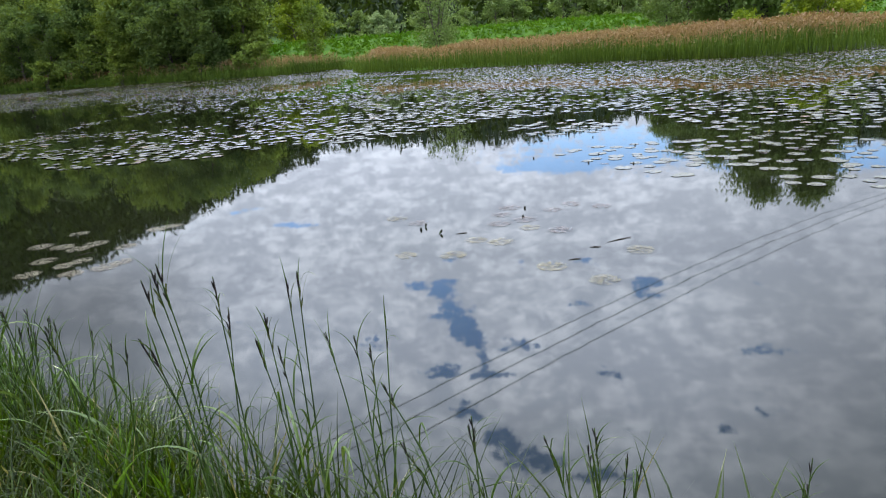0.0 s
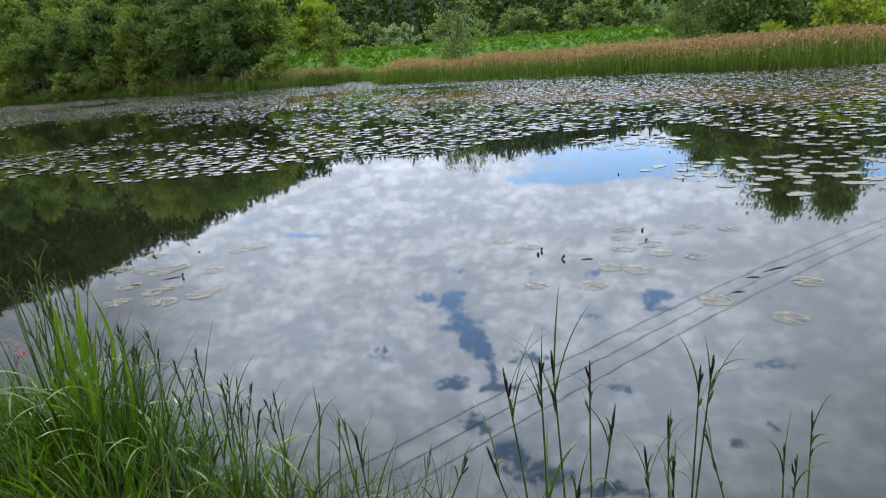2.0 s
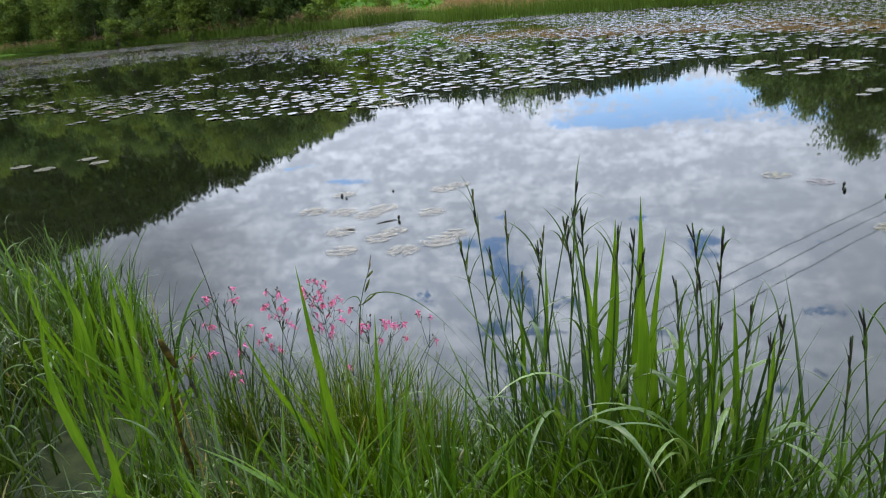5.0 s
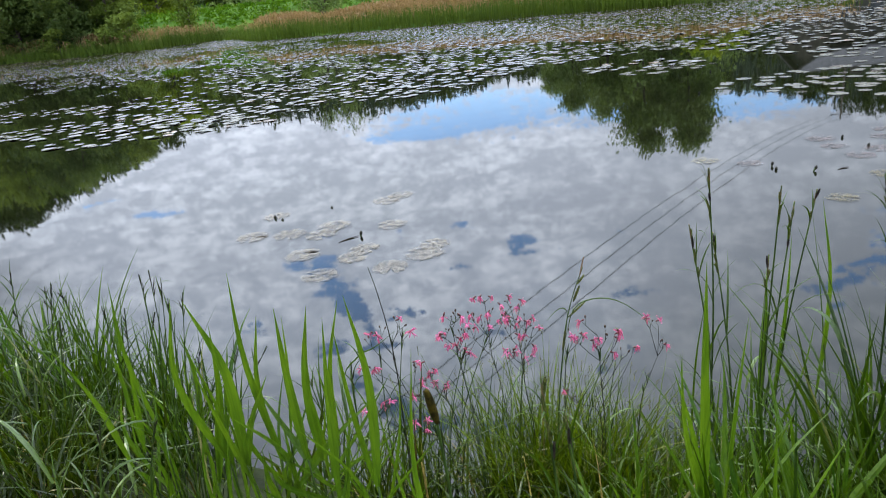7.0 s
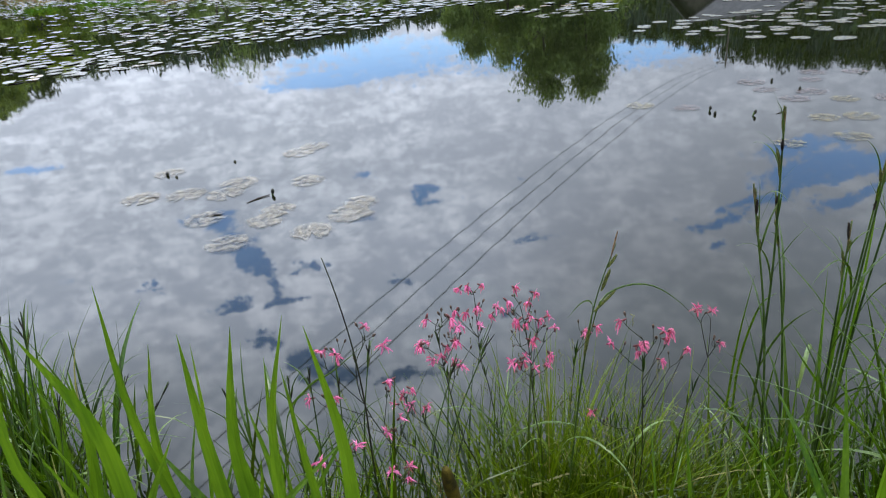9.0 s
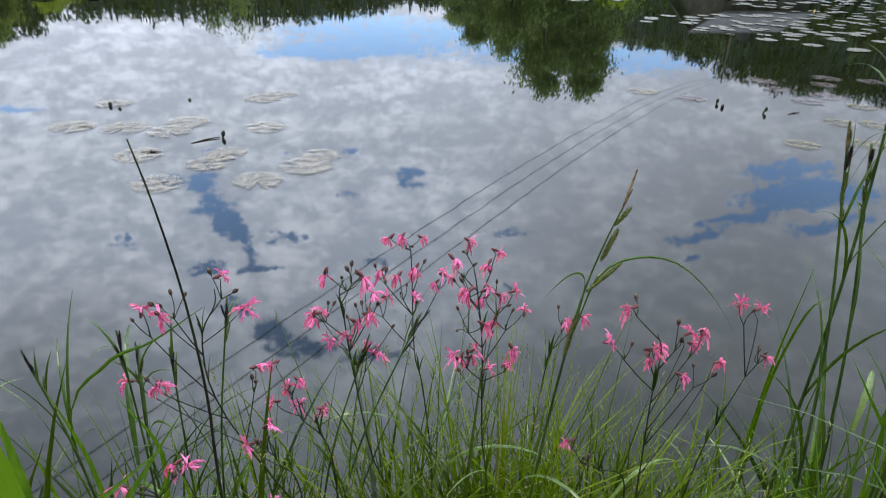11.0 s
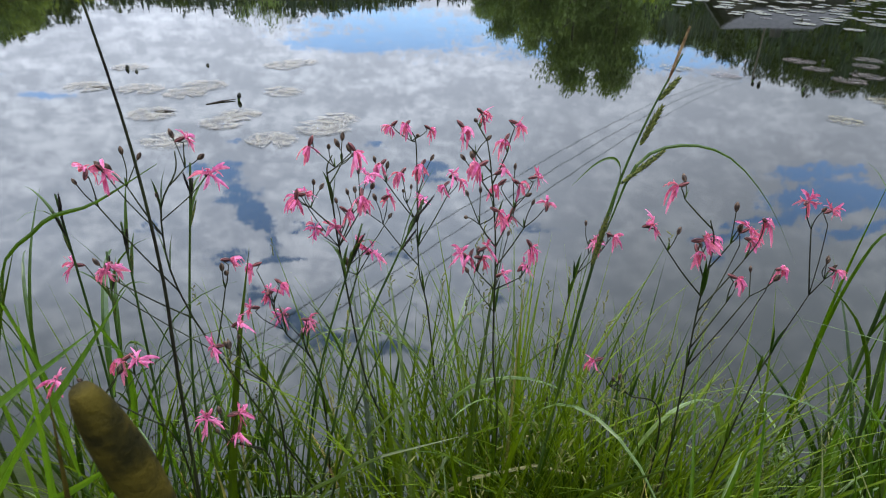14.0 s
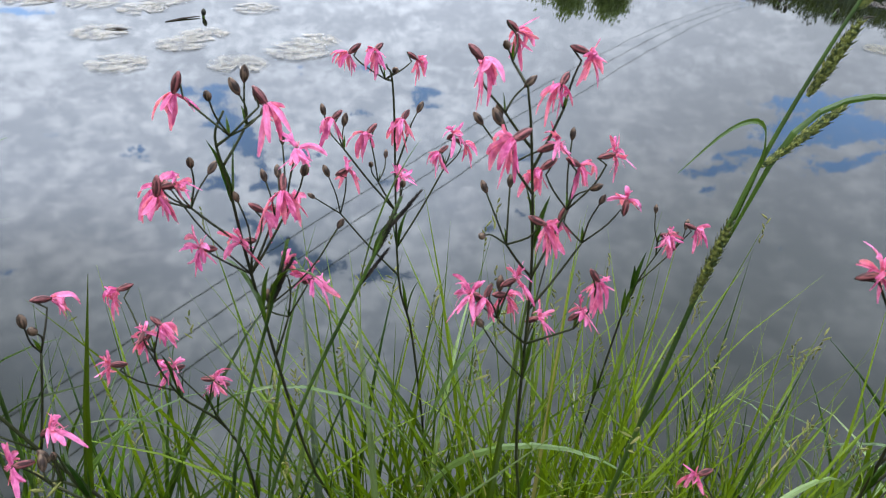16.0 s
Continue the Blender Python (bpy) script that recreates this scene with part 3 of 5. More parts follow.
r = np.random.default_rng(11)
alders = [make_tree(12, 3.4, LEAF_DARK, 20 + i, 9000, 0.21, 0.08, label="dark green alder in the wood behind the pond") for i in range(3)]
alders += [make_tree(12, 3.1, LEAF_MID, 30 + i, 9000, 0.21, 0.06, label="green leafy tree at the edge of the wood") for i in range(2)]
spots = []
for row, (inland, count, big) in enumerate(((4, 17, 1.0), (11, 16, 1.3), (20, 15, 1.5), (32, 13, 1.65), (46, 12, 1.75))):
    line = curve_points([(-13, 84), (-22, 82), (-33, 91), (-53, 114), (-66, 121), (-80, 128), (-98, 122), (-106, 100)], count)
    for x, y in line:
        spots.append((x - inland * 0.45 + r.normal(0, 1.2), y + inland * 0.85 + r.normal(0, 1.2), big * r.uniform(0.82, 1.15)))
spots = [s for s in spots if shore_distance(s[0], s[1]) > 2.0 and s[0] < -17.5]
# the wood's skyline falls towards the inlet
skyline = [(np.interp((x + 2) / y, (-0.75, -0.67, -0.57, -0.43, -0.31, -0.20, -0.15), (0.330, 0.320, 0.292, 0.250, 0.204, 0.160, 0.134)) * y - 0.7) for x, y, _ in spots]
spots = [(x, y, max(0.45, min(big, (top * r.uniform(0.96, 1.08) - on_ground(x, y)) / 12.6))) for (x, y, big), top in zip(spots, skyline)]
plant_trees(alders, spots, 12, "trees of the wood behind the pond")

# a lighter pair at the mouth of the inlet
bright = make_tree(10, 3.0, LEAF_BRIGHT, 41, 5200, 0.24, 0.12, label="young yellow-green leafy tree behind the inlet")
plant_trees([bright], [(-17.0, 114, 1.0), (-14.4, 117, 1.0), (-15.8, 121, 1.1)], 42, "yellow-green trees behind the inlet")
slim = make_tree(8.4, 1.9, LEAF_MID, 43, 2400, 0.17, 0.24, label="slender green tree at the mouth of the inlet")
slim.matrix_basis = pose(-10.9, 88.5, on_ground(-10.9, 88.5))
bush = make_tree(11.9, 3.2, LEAF_GREY, 44, 3400, 0.18, 0.05, stems=6, label="thin many-stemmed willow bush among the reeds", category="bush", name="willow_bush")
bush.matrix_basis = pose(4.3, 86, on_ground(4.3, 86))

# shrubs at the wood's foot
shrub = make_tree(3.0, 1.8, LEAF_MID, 46, 2200, 0.16, 0.02, label="grey-green shrub at the foot of the wood", category="bush", name="shrub", stems=4)
plant_trees([shrub], [(-57, 113.5, 1.5), (-49, 109, 1.0), (-24, 83.5, 1.0), (-16.5, 80.5, 1.1), (-19, 81, 0.8), (-38, 95, 1.1), (-70, 121, 1.2)], 47, "shrubs at the foot of the wood")

# right-hand group of taller trees and its bush
tall_trees = [make_tree(13, 3.1, LEAF_GREY, 50 + i, 9500, 0.19, 0.10, label="tall grey-green leafy tree behind the reeds", loose=1.05) for i in range(2)]
plant_trees(tall_trees, [(31.5, 82, 0.85), (35.0, 84, 1.05), (39.5, 83, 1.25), (43.5, 82, 1.48), (47.0, 83, 1.42), (50.5, 82, 1.52), (53.5, 84, 1.28), (42, 90, 1.3), (48, 91, 1.35)], 52, "tall trees behind the reeds")
yellow_bush = make_tree(4.2, 2.3, LEAF_BRIGHT, 56, 3200, 0.17, 0.03, stems=5, label="rounded yellow-green bush beside the reeds", category="bush", name="bush")
plant_trees([yellow_bush], [(27.5, 44.5, 0.95), (24.0, 48.0, 0.6)], 57, "yellow-green bushes beside the reeds")

# belt of grey-green trees behind the dike
belt = [make_tree(8, 3.0, LEAF_PALE, 60, 3600, 0.26, 0.03, label="grey-green willow behind the dike"), make_tree(8, 3.0, LEAF_GREY, 61, 3600, 0.26, 0.03, label="green bushy tree behind the dike")]
plant_trees(belt, [(x + r.normal(0, 1.5), 128 + r.uniform(-6, 8), r.uniform(0.8, 1.2)) for x in np.linspace(-34, 78, 27)], 62, "trees behind the dike")


def far_woods(name, label, spots, material, conifer, seed):
    """Trees of a far wood, joined: each one a ragged crown."""
    r = np.random.default_rng(seed)
    heap = Heap()
    for (x, y, tall), z in zip(spots, ground_height(*np.array(spots)[:, :2].T)):
        if conifer:
            for level in range(6):
                f = level / 6
                ring = 6
                a = r.uniform(0, 6.28) + np.arange(ring) * 2 * np.pi / ring
                rad = tall * 0.17 * (1.05 - f) * r.uniform(0.75, 1.2, ring)
                skirt = np.column_stack([x + np.cos(a) * rad, y + np.sin(a) * rad, np.full(ring, z + tall * (0.08 + f * 0.82)) - r.uniform(0, 0.04, ring) * tall])
                heap.put(np.vstack([skirt, [(x, y, z + tall * (0.08 + f * 0.82 + 0.26 * (1.1 - f * 0.65)))]]), [(i, (i + 1) % ring, ring) for i in range(ring)])
        else:
            k = 85
            d = r.normal(0, 1, (k, 3)); d /= np.linalg.norm(d, axis=1, keepdims=True)
            c = np.array([x, y, z + tall * 0.6]) + d * (tall * 0.34, tall * 0.34, tall * 0.40) * r.uniform(0.55, 1.05, (k, 1))
            heap.put(*leaf_cards(c, tall * 0.078, r))
    return tagged(new(name, heap.mesh(name, material)), label, "wood", kind="stuff")


def hill_spots(count, r, xs, ys, low, high):
    x, y = r.uniform(*xs, count), r.uniform(*ys, count)
    return [(a, b, r.uniform(low, high)) for a, b in zip(x, y)]


r = np.random.default_rng(70)
far_woods("far_conifers", "dark spruces on the hills behind the pond", hill_spots(900, r, (-60, 520), (205, 280), 11, 17) + hill_spots(900, r, (-70, 520), (284, 312), 5.5, 9) + hill_spots(150, r, (-330, -60), (200, 310), 11, 16), CONIFER, True, 71)
far_woods("far_broadleaf_wood", "green broadleaf wood on the hillside", hill_spots(1000, r, (-60, 480), (150, 310), 9, 15) + hill_spots(1900, r, (-340, -40), (150, 312), 7, 19), WOODS, False, 72)


def reed_bed(line, depth, count, seed, tall, tan_part):
    """Reeds along a stretch of shore: green blades in front, dry plumed stalks over them."""
    r = np.random.default_rng(seed)
    pts = curve_points(line, 400)
    green, dry = Heap(), Heap()
    base, inland = pts[r.integers(0, 400, count)], r.uniform(0, 1, count) ** 0.8 * depth
    xs, ys = base[:, 0] + inland * 0.55 + r.normal(0, 0.4, count), base[:, 1] + inland * 0.9 + r.normal(0, 0.4, count)
    full = tall
    for x, y, z in zip(xs, ys, np.minimum(0.3, ground_height(xs, ys))):
        tall = full * (0.92 + 0.28 * noise.noise((x * 0.22, y * 0.22, 5.0)))
        a = r.uniform(0, 6.28)
        if r.uniform() > tan_part:
            green.put(*blade((x, y, max(z, -0.15)), tall * r.uniform(0.45, 0.9), a, r.uniform(0.2, 0.9), 0.055, 3, 0, r))
        else:
            h = tall * r.uniform(0.75, 1.12)
            dry.put(*blade((x, y, max(z, -0.15) + 0.1), h, a, r.uniform(0.05, 0.35), 0.04, 3, 0, r))
            top = np.array([x, y, z + h * 0.97]) + np.array([math.cos(a), math.sin(a), 0]) * h * 0.08
            dry.put(*leaf_cards([top, top - (0, 0, 0.13)], 0.10, r, 1, 0.05, 0.4))
    tagged(new("green_reeds", green.mesh("green_reeds", REED_GREEN)), "green reed blades along the far shore", "reeds", kind="stuff")
    tagged(new("dry_reeds", dry.mesh("dry_reeds", REED_TAN)), "tan dry reed stalks with plumes along the far shore", "reeds", kind="stuff")


reed_bed([(-5.2, 76), (-3.8, 61), (0.1, 56.7), (4.4, 53), (7.9, 48.5), (11.2, 45.8), (13.8, 42.4), (15.4, 38), (17, 35.2), (21, 34), (30, 35)], 10, 30000, 80, 1.72, 0.45)
reed_bed([(-98, 118), (-80, 125.5), (-66, 118.5), (-53, 111.5), (-32, 88.5), (-22, 80.5), (-14.5, 77), (-11, 84.5)], 5, 15000, 81, 1.9, 0.22)

reed_bed([(-11, 84.6), (-9.2, 86.2), (-7.4, 86.4), (-5.9, 80.5)], 2.5, 2400, 82, 1.2, 0.12)

# low leafy growth over the dike
r = np.random.default_rng(84)
heap = Heap()
px, py = r.uniform(-34, 70, 5200), r.uniform(86, 112, 5200)
pz = ground_height(px, py)
keep = (shore_distance(px, py) > 6) & (pz > 0.3)
heap.put(*leaf_cards(np.column_stack([px, py, pz + 0.12])[keep], 0.28, r, 5, 0.22))
tagged(new("dike_growth", heap.mesh("dike_growth", DIKE_GREEN)), "bright green weeds covering the dike", "weeds", kind="stuff")


# ---------------------------------------------------------------- house, poles and cables
def make_house():
    root = new("house")
    root.matrix_basis = pose(39.3, 45.0, on_ground(39.3, 45.0), 0, 0, -8)
    L, D, eave, ridge = 3.7, 3.0, 4.5, 6.1

    def box(x0, x1, y0, y1, z0, z1):
        v = [(x, y, z) for z in (z0, z1) for y in (y0, y1) for x in (x0, x1)]
        return v, [(0, 2, 3, 1), (4, 5, 7, 6), (0, 1, 5, 4), (2, 6, 7, 3), (0, 4, 6, 2), (1, 3, 7, 5)]

    walls = [(-L, -D, -0.5), (L, -D, -0.5), (L, D, -0.5), (-L, D, -0.5), (-L, -D, eave), (L, -D, eave), (L, D, eave), (-L, D, eave), (-L, 0, ridge - 0.12), (L, 0, ridge - 0.12)]
    part("wall", mesh("wall", walls, [(0, 1, 5, 4), (1, 2, 6, 9, 5), (2, 3, 7, 6), (3, 0, 4, 8, 7), (0, 3, 2, 1)], PLASTER), root, "weathered grey boarded wall")
    over, t = 0.45, 0.14
    heap = Heap()
    for side in (-1, 1):
        drop = (ridge - eave) / D * over
        low_, high_ = (side * (D + over), eave - drop), (0, ridge)
        v = [(x, y, z + k) for k in (0, t) for x in (-L - over, L + over) for y, z in (low_, high_)]
        heap.put(v, [(0, 1, 3, 2), (4, 6, 7, 5), (0, 2, 6, 4), (1, 5, 7, 3), (0, 4, 5, 1), (2, 3, 7, 6)])
    roof = part("roof", heap.mesh("roof", ROOF), root, "grey tiled gable roof")
    part("chimney", mesh("chimney", *box(1.0, 1.6, 0.3, 0.9, eave + 0.8, ridge + 0.8), PLASTER), roof)
    for x in (-2.6, -0.4, 2.2):
        for z in (1.3,):
            w = part("window", mesh("window", *box(x - 0.55, x + 0.55, -D - 0.04, -D + 0.02, z - 0.1, z + 1.2), PLASTER), root, "window in a grey frame")
            part("pane", mesh("pane", *box(x - 0.46, x + 0.46, -D - 0.055, -D - 0.035, z, z + 1.1), PANE), w)
    return tagged(root, "small grey boarded house with a grey gable roof by the pond", "house")


make_house()
ALONG, ACROSS = np.array([0.788, 0.616, 0]), np.array([0.616, -0.788, 0])


def pole(s, tall):
    root = new("power_pole")
    x, y, _ = ALONG * s + ACROSS * -14.4
    root.matrix_basis = pose(x, y, on_ground(x, y), 0, 0, math.degrees(math.atan2(-0.788, 0.616)))
    part("post", mesh("post", *tube([(0, 0, -0.6), (0, 0, tall * 0.5), (0, 0, tall + 0.35)], [0.13, 0.11, 0.08], 9), WOOD, True), root)
    part("crossarm", mesh("crossarm", *tube([(-1.05, 0.12, tall - 0.18), (1.05, 0.12, tall - 0.18)], [0.06, 0.06], 6), WOOD), root)
    for k in (-0.85, 0, 0.85):
        part("insulator", mesh("insulator", *spindle((k, 0.12, tall - 0.14), (k, 0.12, tall + 0.02), 0.06), PANE), root)
    return tagged(root, "weathered wooden power pole with a crossarm", "power pole", "power poles")


LOWEST, SAG, LEVEL = 13.3, 0.0012, 8.95
for s in (83.0, -57.0):
    x, y, _ = ALONG * s + ACROSS * -14.4
    pole(s, LEVEL + SAG * (s - LOWEST) ** 2 - on_ground(x, y))
s = np.linspace(-57, 83, 70)
for k in (-0.85, 0, 0.85):
    line = ALONG * s[:, None] + ACROSS * (-14.4 + k)
    line[:, 2] = LEVEL + SAG * (s - LOWEST) ** 2 + 0.02
    tagged(new("power_cable", mesh("power_cable", *tube(line, 0.016, 5), CABLE)), "dark power cable hanging over the pond between poles", "cable", "power cables")

# ---------------------------------------------------------------- water lilies
def pad_outline(r, around=22):
    """A floating leaf: nearly round, with a notch and a slightly wavy edge."""
    a = np.linspace(0.22, 2 * np.pi - 0.22, around)
    rad = 1 + 0.035 * np.sin(a * 3 + r.uniform(0, 6)) + r.normal(0, 0.012, around)
    edge = np.column_stack([np.cos(a) * rad * 0.94, np.sin(a) * rad * 0.86, 0.0003 * np.sin(a * 4 + r.uniform(0, 6)) + 0.0022])
    mid = edge * (0.55, 0.55, 0) + (0.02, 0, 0.0022)
    verts = np.vstack([[(0.12, 0, 0.0018)], mid, edge])
    faces = [(0, 1 + i, 2 + i) for i in range(around - 1)]
    faces += [(1 + i, 1 + around + i, 2 + around + i, 2 + i) for i in range(around - 1)]
    return verts, faces


r = np.random.default_rng(90)
pad_meshes = {key: [mesh("lily_pad", *pad_outline(r), mat) for _ in range(4)] for key, mat in (("green", PAD), ("pale", PAD_PALE), ("red", PAD_RED), ("yellow", PAD_YELLOW))}
PAD_LABEL = {"green": "round green water lily pad floating on the pond", "pale": "pale speckled water lily pad lying half under water", "red": "reddish water lily pad floating on the pond", "yellow": "yellowing torn water lily pad half under water"}


def lily_pad(x, y, size, key, turn_=None):
    ob = new("lily_pad", pad_meshes[key][int(r.integers(4))])
    ob.matrix_basis = pose(x, y, 0.0015 + r.uniform(0, 0.002), 0, 0, r.uniform(0, 360) if turn_ is None else turn_) @ Matrix.Diagonal((size, size, 1, 1))
    return tagged(ob, PAD_LABEL[key], "lily pad", "water lily pads")


NEAR_PADS = [
    ("pale", -4.06, 6.20), ("pale", -3.81, 6.11), ("pale", -3.50, 6.13), ("pale", -3.60, 5.98), ("pale", -3.88, 6.63), ("pale", -3.75, 5.63), ("pale", -3.68, 5.22),
    ("pale", -3.46, 5.42), ("pale", -3.37, 5.54), ("pale", -3.28, 5.14), ("pale", -3.05, 5.26), ("pale", -2.95, 5.39), ("pale", -3.12, 5.93), ("pale", -3.04, 6.56), ("pale", -2.91, 6.64),
    ("yellow", -0.53, 6.12), ("red", -0.33, 5.86), ("yellow", -0.45, 4.84), ("red", 0.42, 5.58), ("red", 1.23, 6.12), ("red", 1.48, 5.93),
    ("red", 0.61, 6.18), ("red", 0.50, 5.91), ("red", 0.68, 5.66), ("yellow", 0.66, 5.36), ("yellow", 0.15, 5.11), ("yellow", -0.07, 4.73),
    ("red", 1.0, 5.95), ("red", 0.9, 5.2), ("yellow", 0.90, 3.87), ("yellow", 0.62, 4.25), ("yellow", 1.35, 4.45), ("yellow", 0.35, 5.0),
    ("green", -8.4, 9.37), ("green", -7.9, 9.06), ("green", -7.6, 9.5), ("green", -7.3, 9.2),
]
for key, x, y in NEAR_PADS:
    lily_pad(x, y, r.uniform(0.125, 0.16), key)


def near_edge(x):
    left = np.interp(x, (-60, -30, -9.5, -7.2, -4.0, -2.7, -1.0, 1.8, 4.0), (44, 26, 13.0, 11.9, 11.8, 12.9, 12.4, 14.9, 14.6))
    right = np.interp(x, (1.6, 2.4, 3.0, 4.2, 8, 60), (9.5, 7.3, 6.6, 5.6, 3.5, -8))
    return np.where(x > 4.0, np.minimum(left, right), np.where((x > 1.6), right, left))


tries = 190000
qx, qy = r.uniform(-62, 46, tries), r.uniform(4, 84, tries)
d = -shore_distance(qx, qy)
into = qy - near_edge(qx)
hole = (qx > 1.6) & (qx < 4.6) & (qy > 9.6) & (qy < 14.4) & (np.hypot(qx - 2.6, qy - 12.2) > 1.1)
patchy = np.array([noise.noise((a * 0.16, b * 0.10, 0.3)) for a, b in zip(qx, qy)])
fine_patch = np.array([noise.noise((a * 0.7, b * 0.5, 3.3)) for a, b in zip(qx, qy)])
want = 0.42 + 0.2 * (qx > 1.5) + 0.9 * patchy + 0.7 * fine_patch + 0.25 * smooth(qy, 30, 60)
want = np.where(into < 1.0, want - 0.2, want) - 0.35 * ((qy > 19) & (qy < 36) & (qx < -6))
ok = (d > 0.4) & (into > 0) & ~hole & (r.uniform(0, 1, tries) < want)
heap, cells, near_count, field = Heap(), {}, 0, []
for x, y in zip(qx[ok], qy[ok]):
    rad = r.uniform(0.07, 0.125)
    cell = (int(x // 0.23), int(y // 0.23))
    if cell in cells:
        continue
    cells[cell] = 1
    field.append((x, y, rad))
field.sort(key=lambda p: (p[0] - 1) ** 2 + (p[1] - 4) ** 2)
for i, (x, y, rad) in enumerate(field):
    if i < 240:
        lily_pad(x, y, rad, "green" if r.uniform() < 0.93 else "red")
        continue
    a = r.uniform(0, 6.28) + np.linspace(0.25, 2 * np.pi - 0.25, 10)
    tilt = r.normal(0, 0.05, 2) * rad
    edge = np.column_stack([x + np.cos(a) * rad, y + np.sin(a) * rad * 0.9, 0.006 + np.abs(np.cos(a) * tilt[0] + np.sin(a) * tilt[1]) + r.uniform(0, 0.004)])
    heap.put(np.vstack([[(x, y, 0.005)], edge]), [(0, 1 + j, 2 + j) for j in range(9)])
tagged(new("lily_pad_field", heap.mesh("lily_pad_field", PAD)), "wide field of green water lily pads covering the pond", "lily pads", kind="stuff")


def lily_bud(x, y, up, lean=0.0, yellow=False):
    """A closed water lily bud on its round stalk, standing out of the water."""
    root = new("water_lily_bud")
    root.matrix_basis = pose(x, y, 0)
    top = np.array([lean, 0, up])
    part("stalk", mesh("stalk", *tube(curve_points([(0, 0, -0.12), (lean * 0.4, 0, up * 0.5), top], 5), 0.006, 6), STEM, True), root)
    part("bud", mesh("bud", *spindle(top - (0, 0, 0.008), top + (0.006, 0, 0.026), 0.0105, 8, 8, 0.75), LILY_YELLOW if yellow else LILY_BUD, True), root)
    return tagged(root, "yellow water lily bud just above the water" if yellow else "dark closed water lily bud just above the water", "lily bud", "water lily buds")


for x, y, up, lean in ((-0.15, 5.42, 0.015, 0.02), (-0.29, 5.60, 0.0, -0.02), (-0.26, 5.70, 0.01, 0), (0.67, 5.76, 0.0, 0), (-3.355, 5.80, 0.012, 0.0), (-3.895, 6.59, 0.0, 0.0), (-3.845, 6.51, -0.012, 0.0), (-3.465, 6.62, -0.012, 0.0), 
                       (0.75, 6.1, 0.0, 0), (2.0, 8.3, 0.0, 0), (2.5, 8.0, 0.0, 0), (1.4, 9.0, 0.0, 0), (2.3, 8.9, 0.0, 0), (3.0, 9.4, 0.0, 0), (2.7, 10.6, 0.0, 0)):
    lily_bud(x, y, up, lean)
r = np.random.default_rng(97)
for i in range(26):
    x, y, _ = field[int(r.integers(60, 1500))]
    lily_bud(x, y, r.uniform(0.0, 0.03), 0.0, r.uniform() < 0.3)

# dead stalks drifting at the surface
for x, y, a, long in ((1.29, 4.76, 20, 0.24), (0.82, 4.36, 5, 0.10), (1.05, 4.62, -8, 0.09), (-4.00, 6.17, -32, 0.09), (-3.695, 5.652, -20, 0.09), (-3.44, 5.775, 22, 0.15), (0.05, 5.36, 3, 0.1)):
    stick = new("drifting_stalk", mesh("drifting_stalk", *tube([(-long / 2, 0, 0.001), (0, 0.008, 0.003), (long / 2, 0, 0.005)], [0.002, 0.0042, 0.002], 5), SPIKE_DARK))
    stick.matrix_basis = pose(x, y, 0, 0, 0, a)
    tagged(stick, "dark dead plant stalk drifting on the water", "stalk", "drifting stalks")

# ---------------------------------------------------------------- plants on the near bank
def open_ground(x, y):
    """Trodden places and the camera's way, where the growth stays low."""
    low = 1.0
    low = np.minimum(low, np.where((x > -3.95) & (x < -2.8) & (y < 2.84), np.where(y < 2.36, 1.0, 0.6), 1.0))
    return low


def bank_grass():
    """Loose grass all along the bank."""
    r = np.random.default_rng(101)
    heap = Heap()
    x, y = r.uniform(-8.5, 2.5, 190000), r.uniform(-1.2, 7.0, 190000)
    d = shore_distance(x, y)
    dense = np.where(d < 0.12, 0.25, 1.0) * np.interp(x, (-8.5, -1.9, -1.2, -0.6, 2.5), (1, 1, 0.8, 0.4, 0.2))
    clump = np.array([noise.noise((a * 2.6, b * 2.6, 1.0)) for a, b in zip(x, y)])
    near_flowers = (x > -3.80) & (x < -2.83) & (y > 2.68)
    dense = np.where(near_flowers, dense * 0.38, dense)
    dense = np.where((x > -2.83) & (x < -2.46) & (y > 2.72), dense * 0.4, dense)
    dense = np.where((x < -3.62) & (y > 2.77) & (x > -4.45), dense * 0.22, dense)
    keep = (d > -0.06) & (d < 1.9) & (r.uniform(0, 1, len(x)) < dense * (np.where((x > -3.3) & (x < -1.2), 0.85, 0.55) + 0.9 * clump)) & ~((x > -3.67) & (x < -2.88) & (d < 0.12))
    ground_z = np.maximum(-0.02, ground_height(x[keep], y[keep])) - 0.01
    for a, b, dd, gz in zip(x[keep], y[keep], d[keep], ground_z):
        tall = r.uniform(0.20, 0.52) * float(np.interp(dd, (0, 0.5, 1.2, 1.9), (1.1, 1.0, 0.75, 0.55))) * float(open_ground(a, b))
        heap.put(*blade((a, b, gz), tall, r.uniform(0, 6.28), r.uniform(1.4, 2.8) if r.uniform() < 0.35 else r.uniform(0.2, 1.3), r.uniform(0.003, 0.0115), 6, 0.16, r, r.uniform(0.02, 0.35)))
    tagged(new("bank_grass", heap.mesh("bank_grass", GRASS)), "lush green grass covering the pond's bank", "grass", kind="stuff")
    # matted dead leaves between
    heap = Heap()
    for i, gz in list(zip(np.flatnonzero(keep), ground_z))[::9]:
        a, b = x[i], y[i]
        heap.put(*blade((a, b, gz + 0.01), r.uniform(0.08, 0.28), r.uniform(0, 6.28), r.uniform(1.3, 1.9), 0.005, 4, 0, r))
    tagged(new("dead_grass", heap.mesh("dead_grass", DRY_LEAF)), "withered straw matted between the grass", "straw", kind="stuff")


